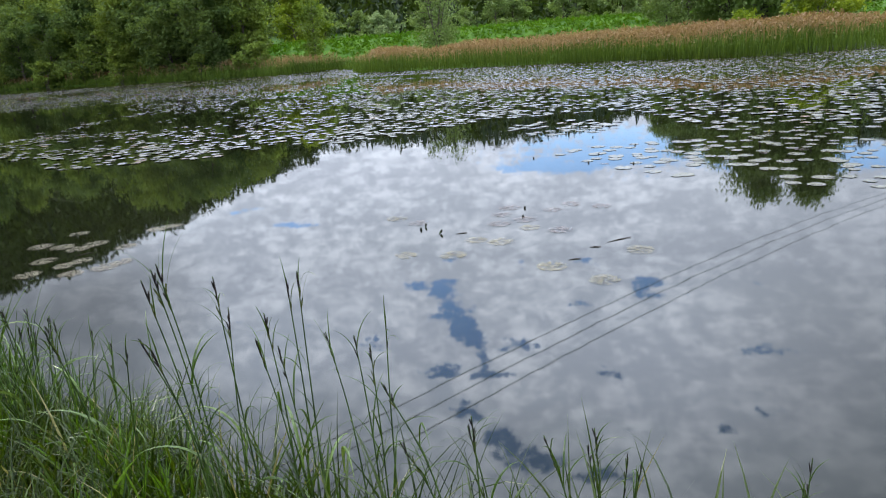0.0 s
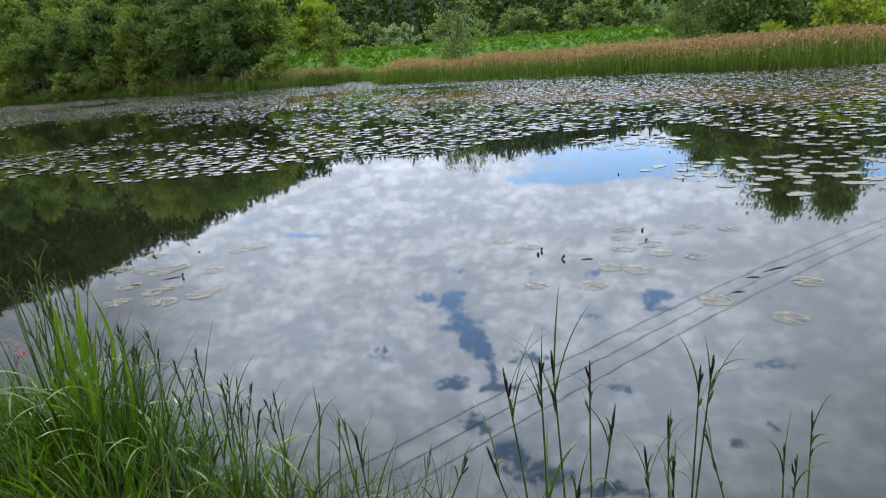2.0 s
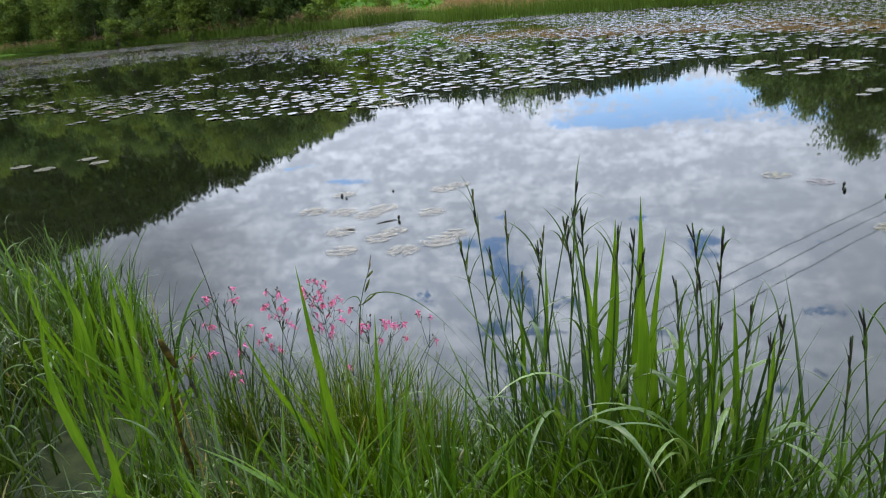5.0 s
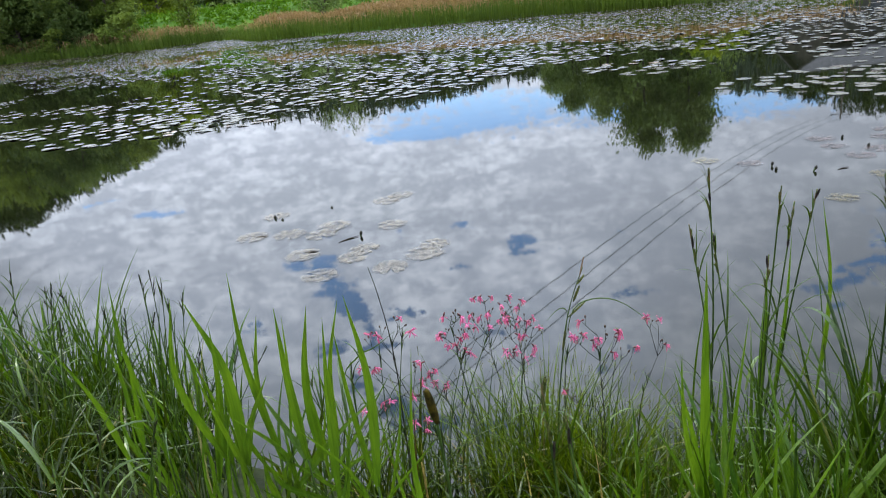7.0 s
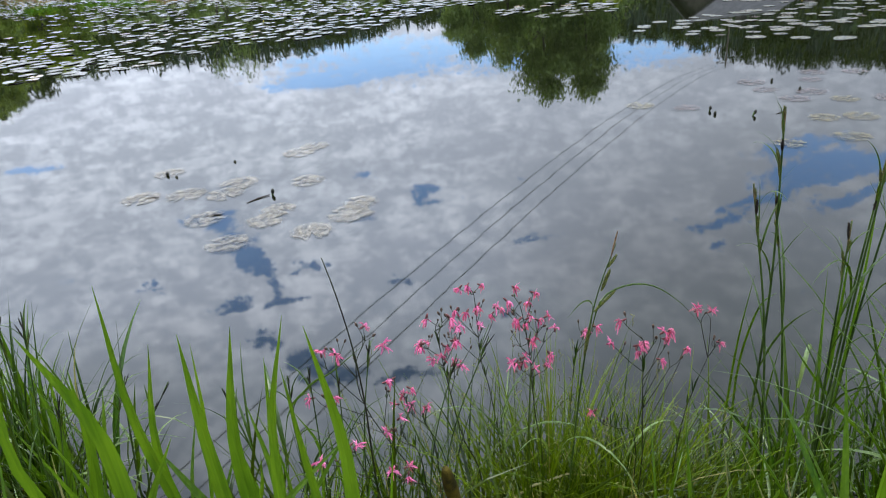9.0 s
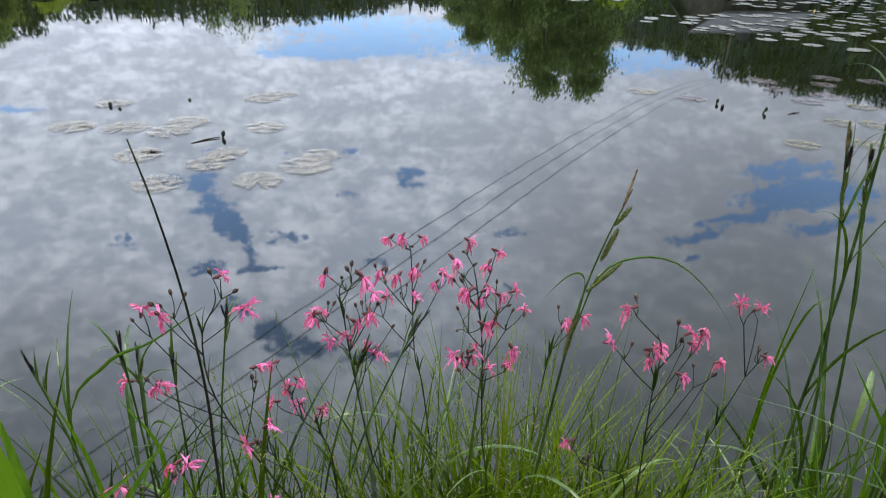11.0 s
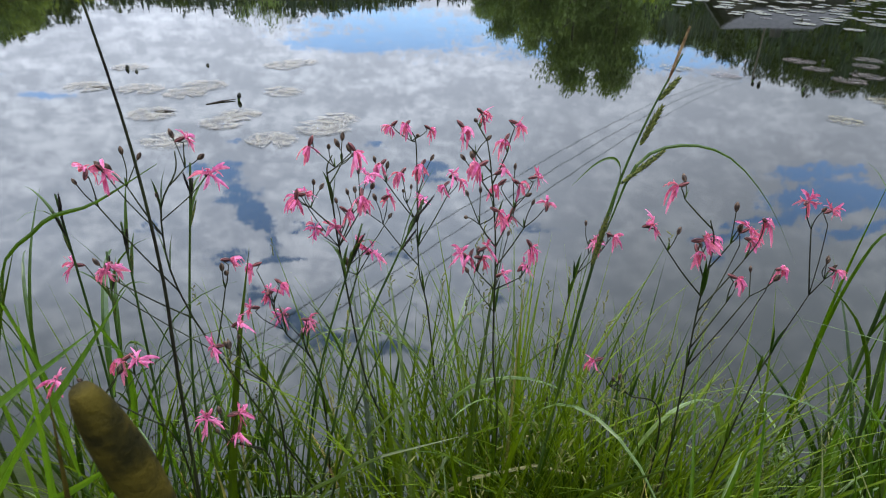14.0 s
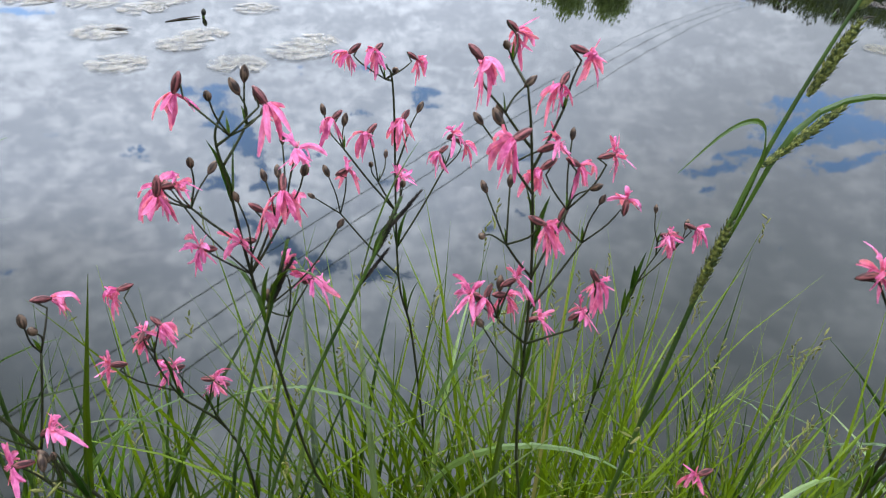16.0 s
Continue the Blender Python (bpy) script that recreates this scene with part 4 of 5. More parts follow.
def spike(parent, a, b, radius, material, label=""):
    """A sedge's spike: a rod covered with pointed scales."""
    a, b = np.asarray(a, float), np.asarray(b, float)
    r_ = np.random.default_rng(int(abs(a[2] + a[0]) * 1e5))
    heap = Heap()
    heap.put(*spindle(a, b, radius * 0.72, 6, 8, 0.42))
    way = (b - a) / np.linalg.norm(b - a)
    side = np.cross(way, (0.3, 0.9, 0.1)); side /= np.linalg.norm(side)
    other = np.cross(way, side)
    rows = max(5, int(np.linalg.norm(b - a) / 0.0035))
    for i in range(rows):
        f = (i + 0.5) / rows
        fat = radius * max(0.25, math.sin(math.pi * (f * 0.9 + 0.05)) ** 0.42)
        for j in range(6):
            t = (j + 0.5 * (i % 2)) * math.pi / 3 + r_.normal(0, 0.12)
            out = side * math.cos(t) + other * math.sin(t)
            tang = -side * math.sin(t) + other * math.cos(t)
            p = a + (b - a) * f + out * fat * 0.62
            tip_ = p + way * 0.0042 + out * fat * 0.62
            heap.put([p - tang * fat * 0.42, p + tang * fat * 0.42, tip_], [(0, 1, 2)])
    return part("spike", heap.mesh("spike", material), parent, label)


def sedge_stem(parent, nodes, dark, r, spikes=4, thick=0.0016, plump=1.0, pitch=0.036):
    """A sedge's stem: its top spike ends at the last node, side spikes and leafy bracts sit below it, leaves lower down."""
    line = curve_points(nodes, 14)
    total = np.linalg.norm(np.diff(line, axis=0), axis=1).sum()
    stem = part("stem", mesh("stem", *tube(line, np.linspace(thick * 1.5, thick * 0.7, 14), 5), STEM, True), parent)
    way = line[-1] - line[-2]
    way /= np.linalg.norm(way)

    def along(back):
        f = max(0.0, 1 - back / total)
        return np.array([np.interp(f, np.linspace(0, 1, 14), line[:, c]) for c in range(3)])

    long = r.uniform(0.036, 0.058) * max(1.0, plump)
    spike(stem, line[-1] - way * long, line[-1], 0.0021 * plump, SPIKE_DARK if dark else SPIKE_BROWN)
    for i in range(spikes):
        at = along(long * 0.75 + pitch * i + r.uniform(0, 0.012))
        turn_ = r.uniform(0, 6.28)
        out = way * 0.95 + np.array([math.cos(turn_), math.sin(turn_), 0]) * r.uniform(0.08, 0.30)
        spike(stem, at, at + out * r.uniform(0.022, 0.038), (0.0021 if dark else 0.0034) * plump, SPIKE_DARK if (dark and i < 2) or r.uniform() < 0.2 else SPIKE_GREEN)
        if i:
            part("bract", mesh("bract", *blade(at, r.uniform(0.05, 0.15) * (1.4 if plump > 1.1 else plump), turn_, r.uniform(0.3, 2.2), 0.0036, 7, 0.15, r, 0.2), SEDGE_LEAF), stem)
    for i in range(3):
        at = along(total * r.uniform(0.35, 0.8))
        part("leaf", mesh("leaf", *blade(at, r.uniform(0.10, 0.26), r.uniform(0, 6.28), r.uniform(0.4, 2.3), r.uniform(0.004, 0.007) * min(1.1, plump), 8, 0.18, r, 0.25), SEDGE_LEAF), stem)
    return stem


def sedge_clump(x, y, spread, leaves, tall, tips, dark=True, seed=0, width=0.0085, label="", name="sedge_clump", plump=1.0):
    """A clump of sedge: narrow leaves, some upright and some bowed right over, and stems whose dark spikes end at the given tips (x, y, z)."""
    r = np.random.default_rng(seed)
    root = new(name)
    z = max(-0.05, on_ground(x, y))
    root.location = (x, y, z)
    heap, bowed = Heap(), Heap()
    for i in range(int(leaves * 1.5)):
        a, d = r.uniform(0, 6.28), abs(r.normal(0, spread * 1.2))
        over = r.uniform() < 0.34
        bend = r.uniform(1.3, 2.7) if over else r.uniform(0.08, 1.0)
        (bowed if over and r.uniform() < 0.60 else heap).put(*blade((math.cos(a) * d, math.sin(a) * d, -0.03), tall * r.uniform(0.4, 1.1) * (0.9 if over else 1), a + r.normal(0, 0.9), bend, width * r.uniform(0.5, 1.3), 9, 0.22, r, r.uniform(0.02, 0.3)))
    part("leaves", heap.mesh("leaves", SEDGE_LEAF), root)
    # broad leaves, sheen painted in as pale colour, that leave the stems half-way up and hang over
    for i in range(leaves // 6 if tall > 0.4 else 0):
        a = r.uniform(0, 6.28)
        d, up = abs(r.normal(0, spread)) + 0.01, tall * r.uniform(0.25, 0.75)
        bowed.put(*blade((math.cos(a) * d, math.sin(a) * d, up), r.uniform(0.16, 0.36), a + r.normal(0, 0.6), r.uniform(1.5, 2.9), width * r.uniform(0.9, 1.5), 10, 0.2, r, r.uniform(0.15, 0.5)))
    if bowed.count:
        part("bowed_leaves", bowed.mesh("bowed_leaves", BOWED), root, "bowed leaves with their sheen painted pale")
    for tx, ty, tz in tips:
        top = np.array([tx - x, ty - y, tz - z])
        foot = np.array([top[0] * 0.35 + r.normal(0, spread * 0.5), top[1] * 0.35 + r.normal(0, spread * 0.5), -0.03])
        mid = foot + (top - foot) * 0.6 + np.array([-top[0], -top[1], 0]) * 0.12
        sedge_stem(root, [foot, mid, top], dark, r, int(r.integers(3, 6)) if plump > 0.9 else 3, 0.0021 * min(1, plump), plump, 0.034 if plump > 0.9 else 0.024)
    return tagged(root, label or "clump of green sedge with dark flower spikes at the water's edge", "sedge", "sedge clumps")


def broad_leaf(parent, foot, tip, width, bow, r, material=REED_LEAF, label=""):
    foot, tip = np.asarray(foot, float), np.asarray(tip, float)
    side = np.array([bow, bow * 0.3, 0])
    line = curve_points([foot, foot + (tip - foot) * 0.55 + side, tip], 9)
    s = np.linspace(0, 1, 9)
    widths = width * np.clip(np.minimum(0.35 + 3.0 * s, 1.10 - s**1.5 * 1.08), 0.02, 1)
    turn_ = r.uniform(-1.0, 1.0)
    return part("leaf", mesh("leaf", *ribbon(line, widths, (math.cos(turn_), math.sin(turn_), 0.1), 0.16), material), parent, label)


def reed_clump(x, y, tips, seed, width=0.020):
    """Young reeds: a few upright shoots, each with broad pointed leaves ending at the given tips."""
    r = np.random.default_rng(seed)
    root = new("reed_clump")
    z = max(-0.05, on_ground(x, y))
    root.location = (x, y, z)
    for tx, ty, tz in tips:
        top = np.array([tx - x, ty - y, tz - z])
        foot = np.array([top[0] * 0.4 + r.normal(0, 0.045), top[1] * 0.5 + r.normal(0, 0.03), -0.04])
        node = foot + (top - foot) * r.uniform(0.40, 0.52) + np.array([r.normal(0, 0.006), r.normal(0, 0.006), 0])
        culm = curve_points([foot, foot + (node - foot) * 0.5, node], 6)
        part("stem", mesh("stem", *tube(culm, np.linspace(0.0034, 0.0022, 6), 6), STEM, True), root)
        broad_leaf(root, node, top, width * r.uniform(0.6, 1.05), r.normal(0, 0.02), r)
        for j in range(3):
            base = foot + (node - foot) * r.uniform(0.35, 0.98)
            end = base + np.array([r.normal(0, 0.10), r.normal(0, 0.07), (top[2] - node[2]) * r.uniform(0.35, 0.9)])
            broad_leaf(root, base, end, width * r.uniform(0.32, 0.62), r.normal(0, 0.02), r)
    return tagged(root, "young reeds with broad bright green leaves at the water's edge", "reeds", "reed clumps")


# ---- ragged robin
def petal_ring(r, droop, open_, turned, size):
    """Five petals, each slit into four narrow lobes, round the axis of the turn given; their ends sag under their own weight."""
    heap = Heap()
    for i in range(5):
        a = i * 2 * np.pi / 5 + r.normal(0, 0.25)
        lift = open_ + r.normal(0, 0.3)
        big = r.uniform(0.75, 1.15) * size
        for lobe, long, thick in ((-0.6, 0.0090, 0.0012), (-0.18, 0.0150, 0.0026), (0.18, 0.0142, 0.0026), (0.6, 0.0090, 0.0012)):
            b = a + lobe * r.uniform(0.6, 1.3)
            long = long * r.uniform(0.75, 1.15) * big
            s = np.linspace(0, 1, 7)
            ang = a + (b - a) * np.clip((s - 0.35) / 0.65, 0, 1)
            out = 0.0012 + long * s * math.cos(lift) * (1 - 0.3 * droop * s)
            up = 0.002 + long * s * math.sin(lift) - droop * long * s**2 * 0.5
            pts = np.column_stack([np.cos(ang) * out, np.sin(ang) * out, up])
            pts = pts @ turned.T + r.normal(0, 0.0022, 3)[None, :] * (s**2)[:, None]
            pts[:, 2] -= (0.25 + 0.75 * droop) * long * s**2.2 * r.uniform(0.3, 1.0)
            across = turned @ np.array([-math.sin(b), math.cos(b), r.normal(0, 0.7)])
            heap.put(*ribbon(pts, thick * big * np.array([0.7, 0.95, 1.1, 1.2, 1.15, 0.9, 0.35]), across, 0.22))
    # pale crown scales at the throat
    for i in range(5):
        a = i * 2 * np.pi / 5 + 0.6
        end = turned @ np.array([math.cos(a) * 0.0013, math.sin(a) * 0.0013, 0.0055])
        heap.put(*ribbon([turned @ np.array([0, 0, 0.002]), end], [0.0008, 0.0003], turned @ np.array([-math.sin(a), math.cos(a), 0])))
    return heap


r = np.random.default_rng(120)
CALYX_MESH = mesh("calyx", *spindle((0, 0, -0.0082), (0, 0, 0.0020), 0.0020, 10, 9, 0.6), CALYX, True)
BUD_MESH = mesh("bud", *spindle((0, 0, -0.0015), (0, 0, 0.0080), 0.0023, 10, 9, 0.7), BUD, True)


def ragged_robin(y, stem, flowers, foot=None, seed=0):
    """Ragged robin: a forked dark stem with open pink flowers (o), drooping ones (d) and closed buds (b), all near one upright plane."""
    r = np.random.default_rng(seed + int(abs(stem[-1][0]) * 1000))
    if foot is None:
        foot = (stem[0][0] + (stem[0][0] - stem[1][0]) * 0.25, y + 0.03)
    z0 = max(0.0, on_ground(*foot))
    root = new("ragged_robin")
    root.location = (foot[0], foot[1], z0)
    base = np.array([foot[0], foot[1], z0])
    nodes = [(0, 0, -0.03)] + [(a - foot[0], y - foot[1], b - z0) for a, b in stem]
    line = curve_points(nodes, 26)
    part("stem", mesh("stem", *tube(line, np.linspace(0.0014, 0.0006, 26), 6), STEM_DARK, True), root)
    # pairs of narrow leaves on the stem
    heap = Heap()
    for f in (0.3, 0.48, 0.66):
        at = line[int(f * 25)]
        for side in (0, 3.14):
            a = r.uniform(-0.6, 0.6) + side
            heap.put(*blade(at, r.uniform(0.03, 0.05), a, r.uniform(0.2, 0.6), 0.0045, 5, 0.2, r))
    part("stem_leaves", heap.mesh("stem_leaves", SEDGE_LEAF), root)
    # flowers stand in small sprays: a branch leaves the stem for each spray and forks into the flower stalks
    beside = [("d" if kind == "o" else "b", a + r.normal(0, 0.010), b - abs(r.normal(0.004, 0.006))) for kind, a, b in flowers if r.uniform() < 0.38]
    flowers = [*flowers, *beside]
    sprays = []
    for kind, a, b in sorted(flowers, key=lambda f: -f[2]):
        tip = np.array([a, y + r.normal(0, 0.014), b]) - base
        near = [spray for spray in sprays if np.linalg.norm(spray[0][1] - tip) < 0.034 and len(spray) < 5]
        (near[0] if near else sprays.append([]) or sprays[-1]).append((kind, tip))
    stalks = []
    for spray in sprays:
        middle = np.mean([tip for _, tip in spray], axis=0)
        low_ = min(tip[2] for _, tip in spray)
        aside_ = abs(middle[0] - np.interp(middle[2], line[:, 2], line[:, 0]))
        start = line[int(np.argmin(np.abs(line[:, 2] - (low_ - 0.014 - 1.25 * aside_))))]
        if len(spray) == 1:
            stalks.append((*spray[0], start))
            continue
        fork = np.array([middle[0], middle[1], low_ - 0.009]) * 0.86 + start * 0.14
        branch = curve_points([start, start + (fork - start) * 0.5 + np.array([(fork[0] - start[0]) * 0.03, 0, 0.0]), fork], 8)
        part("branch", mesh("branch", *tube(branch, np.linspace(0.0009, 0.0007, 8), 5), STEM_DARK, True), root)
        part("bract", mesh("bract", *blade(fork, 0.011, r.uniform(0, 6.28), 0.5, 0.0022, 4, 0.2, r), SEDGE_LEAF), root)
        stalks += [(kind, tip, fork) for kind, tip in spray]
    for kind, tip, start in stalks:
        bow = np.array([(tip[0] - start[0]) * 0.05 + r.normal(0, 0.0015), r.normal(0, 0.002), 0.0])
        stalk = curve_points([start, start + (tip - start) * 0.52 + bow, tip], 7)
        way = stalk[-1] - stalk[-2]
        way /= np.linalg.norm(way)
        if kind == "b":
            at = Matrix.Translation(tip) @ Vector(way).to_track_quat("Z", "Y").to_matrix().to_4x4()
            bud = part("bud", BUD_MESH, root, "dark closed bud", at @ Matrix.Scale(r.uniform(0.75, 1.15), 4))
            part("stalk", mesh("stalk", *tube(stalk, np.linspace(0.0006, 0.0005, 7), 5), STEM_DARK, True), root)
            continue
        # open flowers face outwards and to the light, drooping ones hang
        face = way * 0.4 + np.array([r.normal(0, 0.55) + 0.5 * np.sign(tip[0] - start[0]), -0.30 + r.normal(0, 0.35), r.normal(0.05, 0.25) if kind == "o" else -0.75])
        face /= np.linalg.norm(face)
        spin = Vector(face).to_track_quat("Z", "Y").to_matrix() @ Matrix.Rotation(r.uniform(0, 6.28), 3, "Z")
        stalk[-1] = tip - face * 0.0085
        part("stalk", mesh("stalk", *tube(stalk, np.linspace(0.00065, 0.00055, 7), 5), STEM_DARK, True), root)
        size = r.uniform(0.92, 1.22)
        petals = petal_ring(r, 0.35 if kind == "o" else 0.8, 0.4 if kind == "o" else 0.9, np.array(spin), size)
        flower = part("flower", petals.mesh("petals", PETAL), root, "ragged pink flower", Matrix.Translation(tip))
        part("calyx", CALYX_MESH, flower, "reddish-brown ribbed calyx", spin.to_4x4() @ Matrix.Scale(size, 4))
    return tagged(root, "ragged robin with fringed pink flowers on dark forked stems", "wildflower", "ragged robins")


standing = set(scene.objects)
laying["bed"] = True


def settle():
    """Brings everything built since the bed was begun from the flowers' plan to its place on the bank."""
    laying["bed"] = False
    for ob in scene.objects:
        if ob not in standing and ob.parent is None:
            ob.matrix_basis = BED @ ob.matrix_basis
    standing.update(scene.objects)


ragged_robin(2.80, [(-3.754, 0.273), (-3.867, 0.555), (-3.883, 0.669), (-3.864, 0.718), (-3.862, 0.738)],
    [('o', -3.853, 0.745), ('b', -3.863, 0.744), ('o', -3.835, 0.722), ('b', -3.842, 0.727), ('b', -3.883, 0.694), ('o', -3.921, 0.738), ('o', -3.939, 0.724), ('b', -3.907, 0.738), ('b', -3.919, 0.723), ('b', -3.927, 0.725), ('o', -3.969, 0.62), ('b', -3.946, 0.625), ('o', -3.934, 0.63), ('d', -3.825, 0.607), ('b', -3.833, 0.611)])
ragged_robin(2.80, [(-3.646, 0.3), (-3.683, 0.434), (-3.709, 0.605), (-3.717, 0.678), (-3.721, 0.708), (-3.715, 0.723)],
    [('d', -3.737, 0.735), ('b', -3.722, 0.737), ('b', -3.706, 0.728), ('d', -3.695, 0.731), ('o', -3.736, 0.647), ('o', -3.713, 0.644), ('o', -3.675, 0.608), ('o', -3.69, 0.618), ('d', -3.754, 0.682), ('o', -3.745, 0.684), ('b', -3.735, 0.693), ('b', -3.726, 0.682), ('d', -3.684, 0.665), ('b', -3.688, 0.673), ('o', -3.679, 0.697), ('b', -3.684, 0.694), ('d', -3.7, 0.656), ('b', -3.714, 0.675), ('b', -3.702, 0.594)])
ragged_robin(2.90, [(-3.548, 0.243), (-3.569, 0.446), (-3.585, 0.525), (-3.592, 0.683), (-3.598, 0.709)],
    [('d', -3.621, 0.716), ('d', -3.603, 0.717), ('b', -3.593, 0.705), ('d', -3.572, 0.708), ('d', -3.637, 0.674), ('b', -3.627, 0.663), ('o', -3.626, 0.626), ('d', -3.609, 0.656), ('b', -3.614, 0.641), ('o', -3.587, 0.619), ('b', -3.593, 0.63), ('d', -3.584, 0.667), ('b', -3.572, 0.671), ('d', -3.552, 0.636), ('o', -3.538, 0.644), ('b', -3.638, 0.617)])
ragged_robin(2.74, [(-3.528, 0.343), (-3.544, 0.483), (-3.553, 0.627), (-3.565, 0.713), (-3.572, 0.747)],
    [('d', -3.6, 0.764), ('b', -3.582, 0.765), ('d', -3.565, 0.766), ('b', -3.572, 0.747), ('d', -3.54, 0.762), ('d', -3.55, 0.746), ('d', -3.59, 0.733), ('b', -3.581, 0.73), ('o', -3.553, 0.715), ('d', -3.566, 0.681), ('d', -3.55, 0.695), ('b', -3.53, 0.708), ('o', -3.514, 0.704), ('b', -3.522, 0.683), ('o', -3.496, 0.671), ('d', -3.533, 0.66), ('d', -3.524, 0.637), ('o', -3.527, 0.609), ('o', -3.541, 0.589), ('o', -3.594, 0.627), ('o', -3.566, 0.629), ('b', -3.571, 0.619), ('b', -3.588, 0.689)])
ragged_robin(2.60, [(-3.384, 0.369), (-3.386, 0.483), (-3.393, 0.602), (-3.393, 0.674), (-3.404, 0.703)],
    [('d', -3.433, 0.734), ('b', -3.413, 0.73), ('o', -3.465, 0.703), ('b', -3.437, 0.693), ('o', -3.409, 0.684), ('d', -3.408, 0.67), ('b', -3.382, 0.698), ('b', -3.378, 0.711), ('d', -3.345, 0.699), ('o', -3.332, 0.675), ('b', -3.39, 0.665), ('d', -3.286, 0.629), ('d', -3.358, 0.637), ('b', -3.325, 0.638)])
ragged_robin(2.62, [(-3.384, 0.425), (-3.439, 0.493), (-3.465, 0.521)],
    [('d', -3.468, 0.525), ('b', -3.46, 0.513)])
ragged_robin(2.86, [(-3.377, 0.402), (-3.366, 0.492), (-3.345, 0.541)],
    [('o', -3.347, 0.554), ('d', -3.319, 0.557), ('b', -3.355, 0.571)])
ragged_robin(2.85, [(-3.728, 0.388), (-3.77, 0.488), (-3.783, 0.535)],
    [('d', -3.796, 0.564), ('o', -3.784, 0.546), ('d', -3.771, 0.559), ('o', -3.805, 0.533), ('o', -3.769, 0.51), ('o', -3.744, 0.512), ('o', -3.741, 0.49)])
ragged_robin(2.75, [(-3.791, 0.437), (-3.819, 0.517), (-3.826, 0.555)],
    [('o', -3.825, 0.572), ('b', -3.826, 0.558), ('o', -3.849, 0.544), ('b', -3.835, 0.544)])
ragged_robin(2.70, [(-3.805, 0.411), (-3.837, 0.465)],
    [('o', -3.836, 0.506), ('o', -3.864, 0.497), ('d', -3.836, 0.478), ('b', -3.852, 0.494)])
ragged_robin(2.72, [(-3.888, 0.416), (-3.911, 0.507)],
    [('o', -3.918, 0.565), ('b', -3.933, 0.563), ('o', -3.984, 0.556), ('b', -3.961, 0.566)])
ragged_robin(2.62, [(-3.27, 0.42), (-3.246, 0.512), (-3.218, 0.581)],
    [('o', -3.244, 0.69), ('o', -3.207, 0.676), ('b', -3.231, 0.682), ('d', -3.197, 0.612), ('b', -3.213, 0.623)])


# ---- fine tufts round the flowers
def fine_tuft(x, y, leaves, tall, spread, seed, heads=40):
    r = np.random.default_rng(seed)
    root = new("grass_tuft")
    z = max(-0.02, on_ground(x, y))
    root.location = (x, y, z)
    heap, seeds = Heap(), Heap()
    for i in range(leaves):
        a, d = r.uniform(0, 6.28), abs(r.normal(0, spread))
        long = tall * r.uniform(0.35, 1.15)
        v, f = blade((math.cos(a) * d, math.sin(a) * d, -0.03), long, a + r.normal(0, 0.8), r.uniform(0.1, 1.5), r.uniform(0.0020, 0.0054), 6, 0, r, abs(r.normal(0.08, 0.20)))
        heap.put(v, f)
        if i < heads:
            top = v[6] * 0.5 + v[13 - 0] * 0.5 if len(v) > 13 else v[-1]
            for j in range(6):
                p = top - (0, 0, 0.006 * j)
                q = p + (r.normal(0, 0.0035), r.normal(0, 0.0035), 0.0065)
                seeds.put(*spindle(p, q, 0.0011, 4, 4))
    tagged(part("leaves", heap.mesh("leaves", FINE_GRASS), root), kind="stuff")
    if heads:
        tagged(part("seed", seeds.mesh("seed", SEED), root, "pale yellow-green seed heads"), kind="stuff")
    return tagged(root, "tuft of fine yellow-green sedge grass on the bank", "grass tuft", "grass tufts")


fine_tuft(-3.62, 2.86, 190, 0.50, 0.06, 140, 50)
fine_tuft(-3.50, 2.76, 400, 0.52, 0.06, 141, 90)
fine_tuft(-3.38, 2.68, 480, 0.48, 0.06, 142, 100)
fine_tuft(-3.25, 2.66, 280, 0.44, 0.06, 143, 50)
fine_tuft(-3.44, 2.60, 280, 0.30, 0.06, 144, 30)
fine_tuft(-3.80, 2.88, 90, 0.44, 0.05, 145, 12)
fine_tuft(-3.98, 2.94, 90, 0.42, 0.05, 146, 8)
fine_tuft(-3.16, 2.62, 150, 0.30, 0.05, 147, 20)

for x, y, tall, seed in ((-3.52, 2.74, 0.27, 240), (-3.40, 2.66, 0.29, 241), (-3.28, 2.62, 0.26, 242), (-3.46, 2.58, 0.22, 243), (-3.18, 2.60, 0.22, 244), (-3.34, 2.56, 0.22, 245)):
    fine_tuft(x, y, 190, tall, 0.06, seed, 0)

# ---- tall sedge with green and brown spikes beside the flowers
r = np.random.default_rng(150)
tall_sedge = new("tall_sedge")
tall_sedge.location = (-3.48, 2.74, on_ground(-3.48, 2.74))
tz = tall_sedge.location[2]


def rel(points, y=2.72):
    return [(a + 3.48, y - 2.74, b - tz) for a, b in points]


line = curve_points([(0, 0, -0.02)] + rel([(-3.459, 0.432), (-3.439, 0.603), (-3.424, 0.693), (-3.401, 0.767), (-3.374, 0.830)]), 22)
stem = part("stem", mesh("stem", *tube(line, np.linspace(0.0024, 0.0009, 22), 6), STEM, True), tall_sedge)
for a, b, rad, mat in (((-3.441, 0.597), (-3.430, 0.662), 0.0042, SPIKE_GREEN), ((-3.405, 0.737), (-3.386, 0.778), 0.0045, SPIKE_GREEN), ((-3.392, 0.784), (-3.372, 0.806), 0.0040, SPIKE_GREEN),
                       ((-3.421, 0.695), (-3.372, 0.729), 0.0038, SPIKE_GREEN), ((-3.386, 0.800), (-3.372, 0.855), 0.0020, SPIKE_BROWN)):
    p, q = rel([a, b])
    spike(stem, p, q, rad, mat)
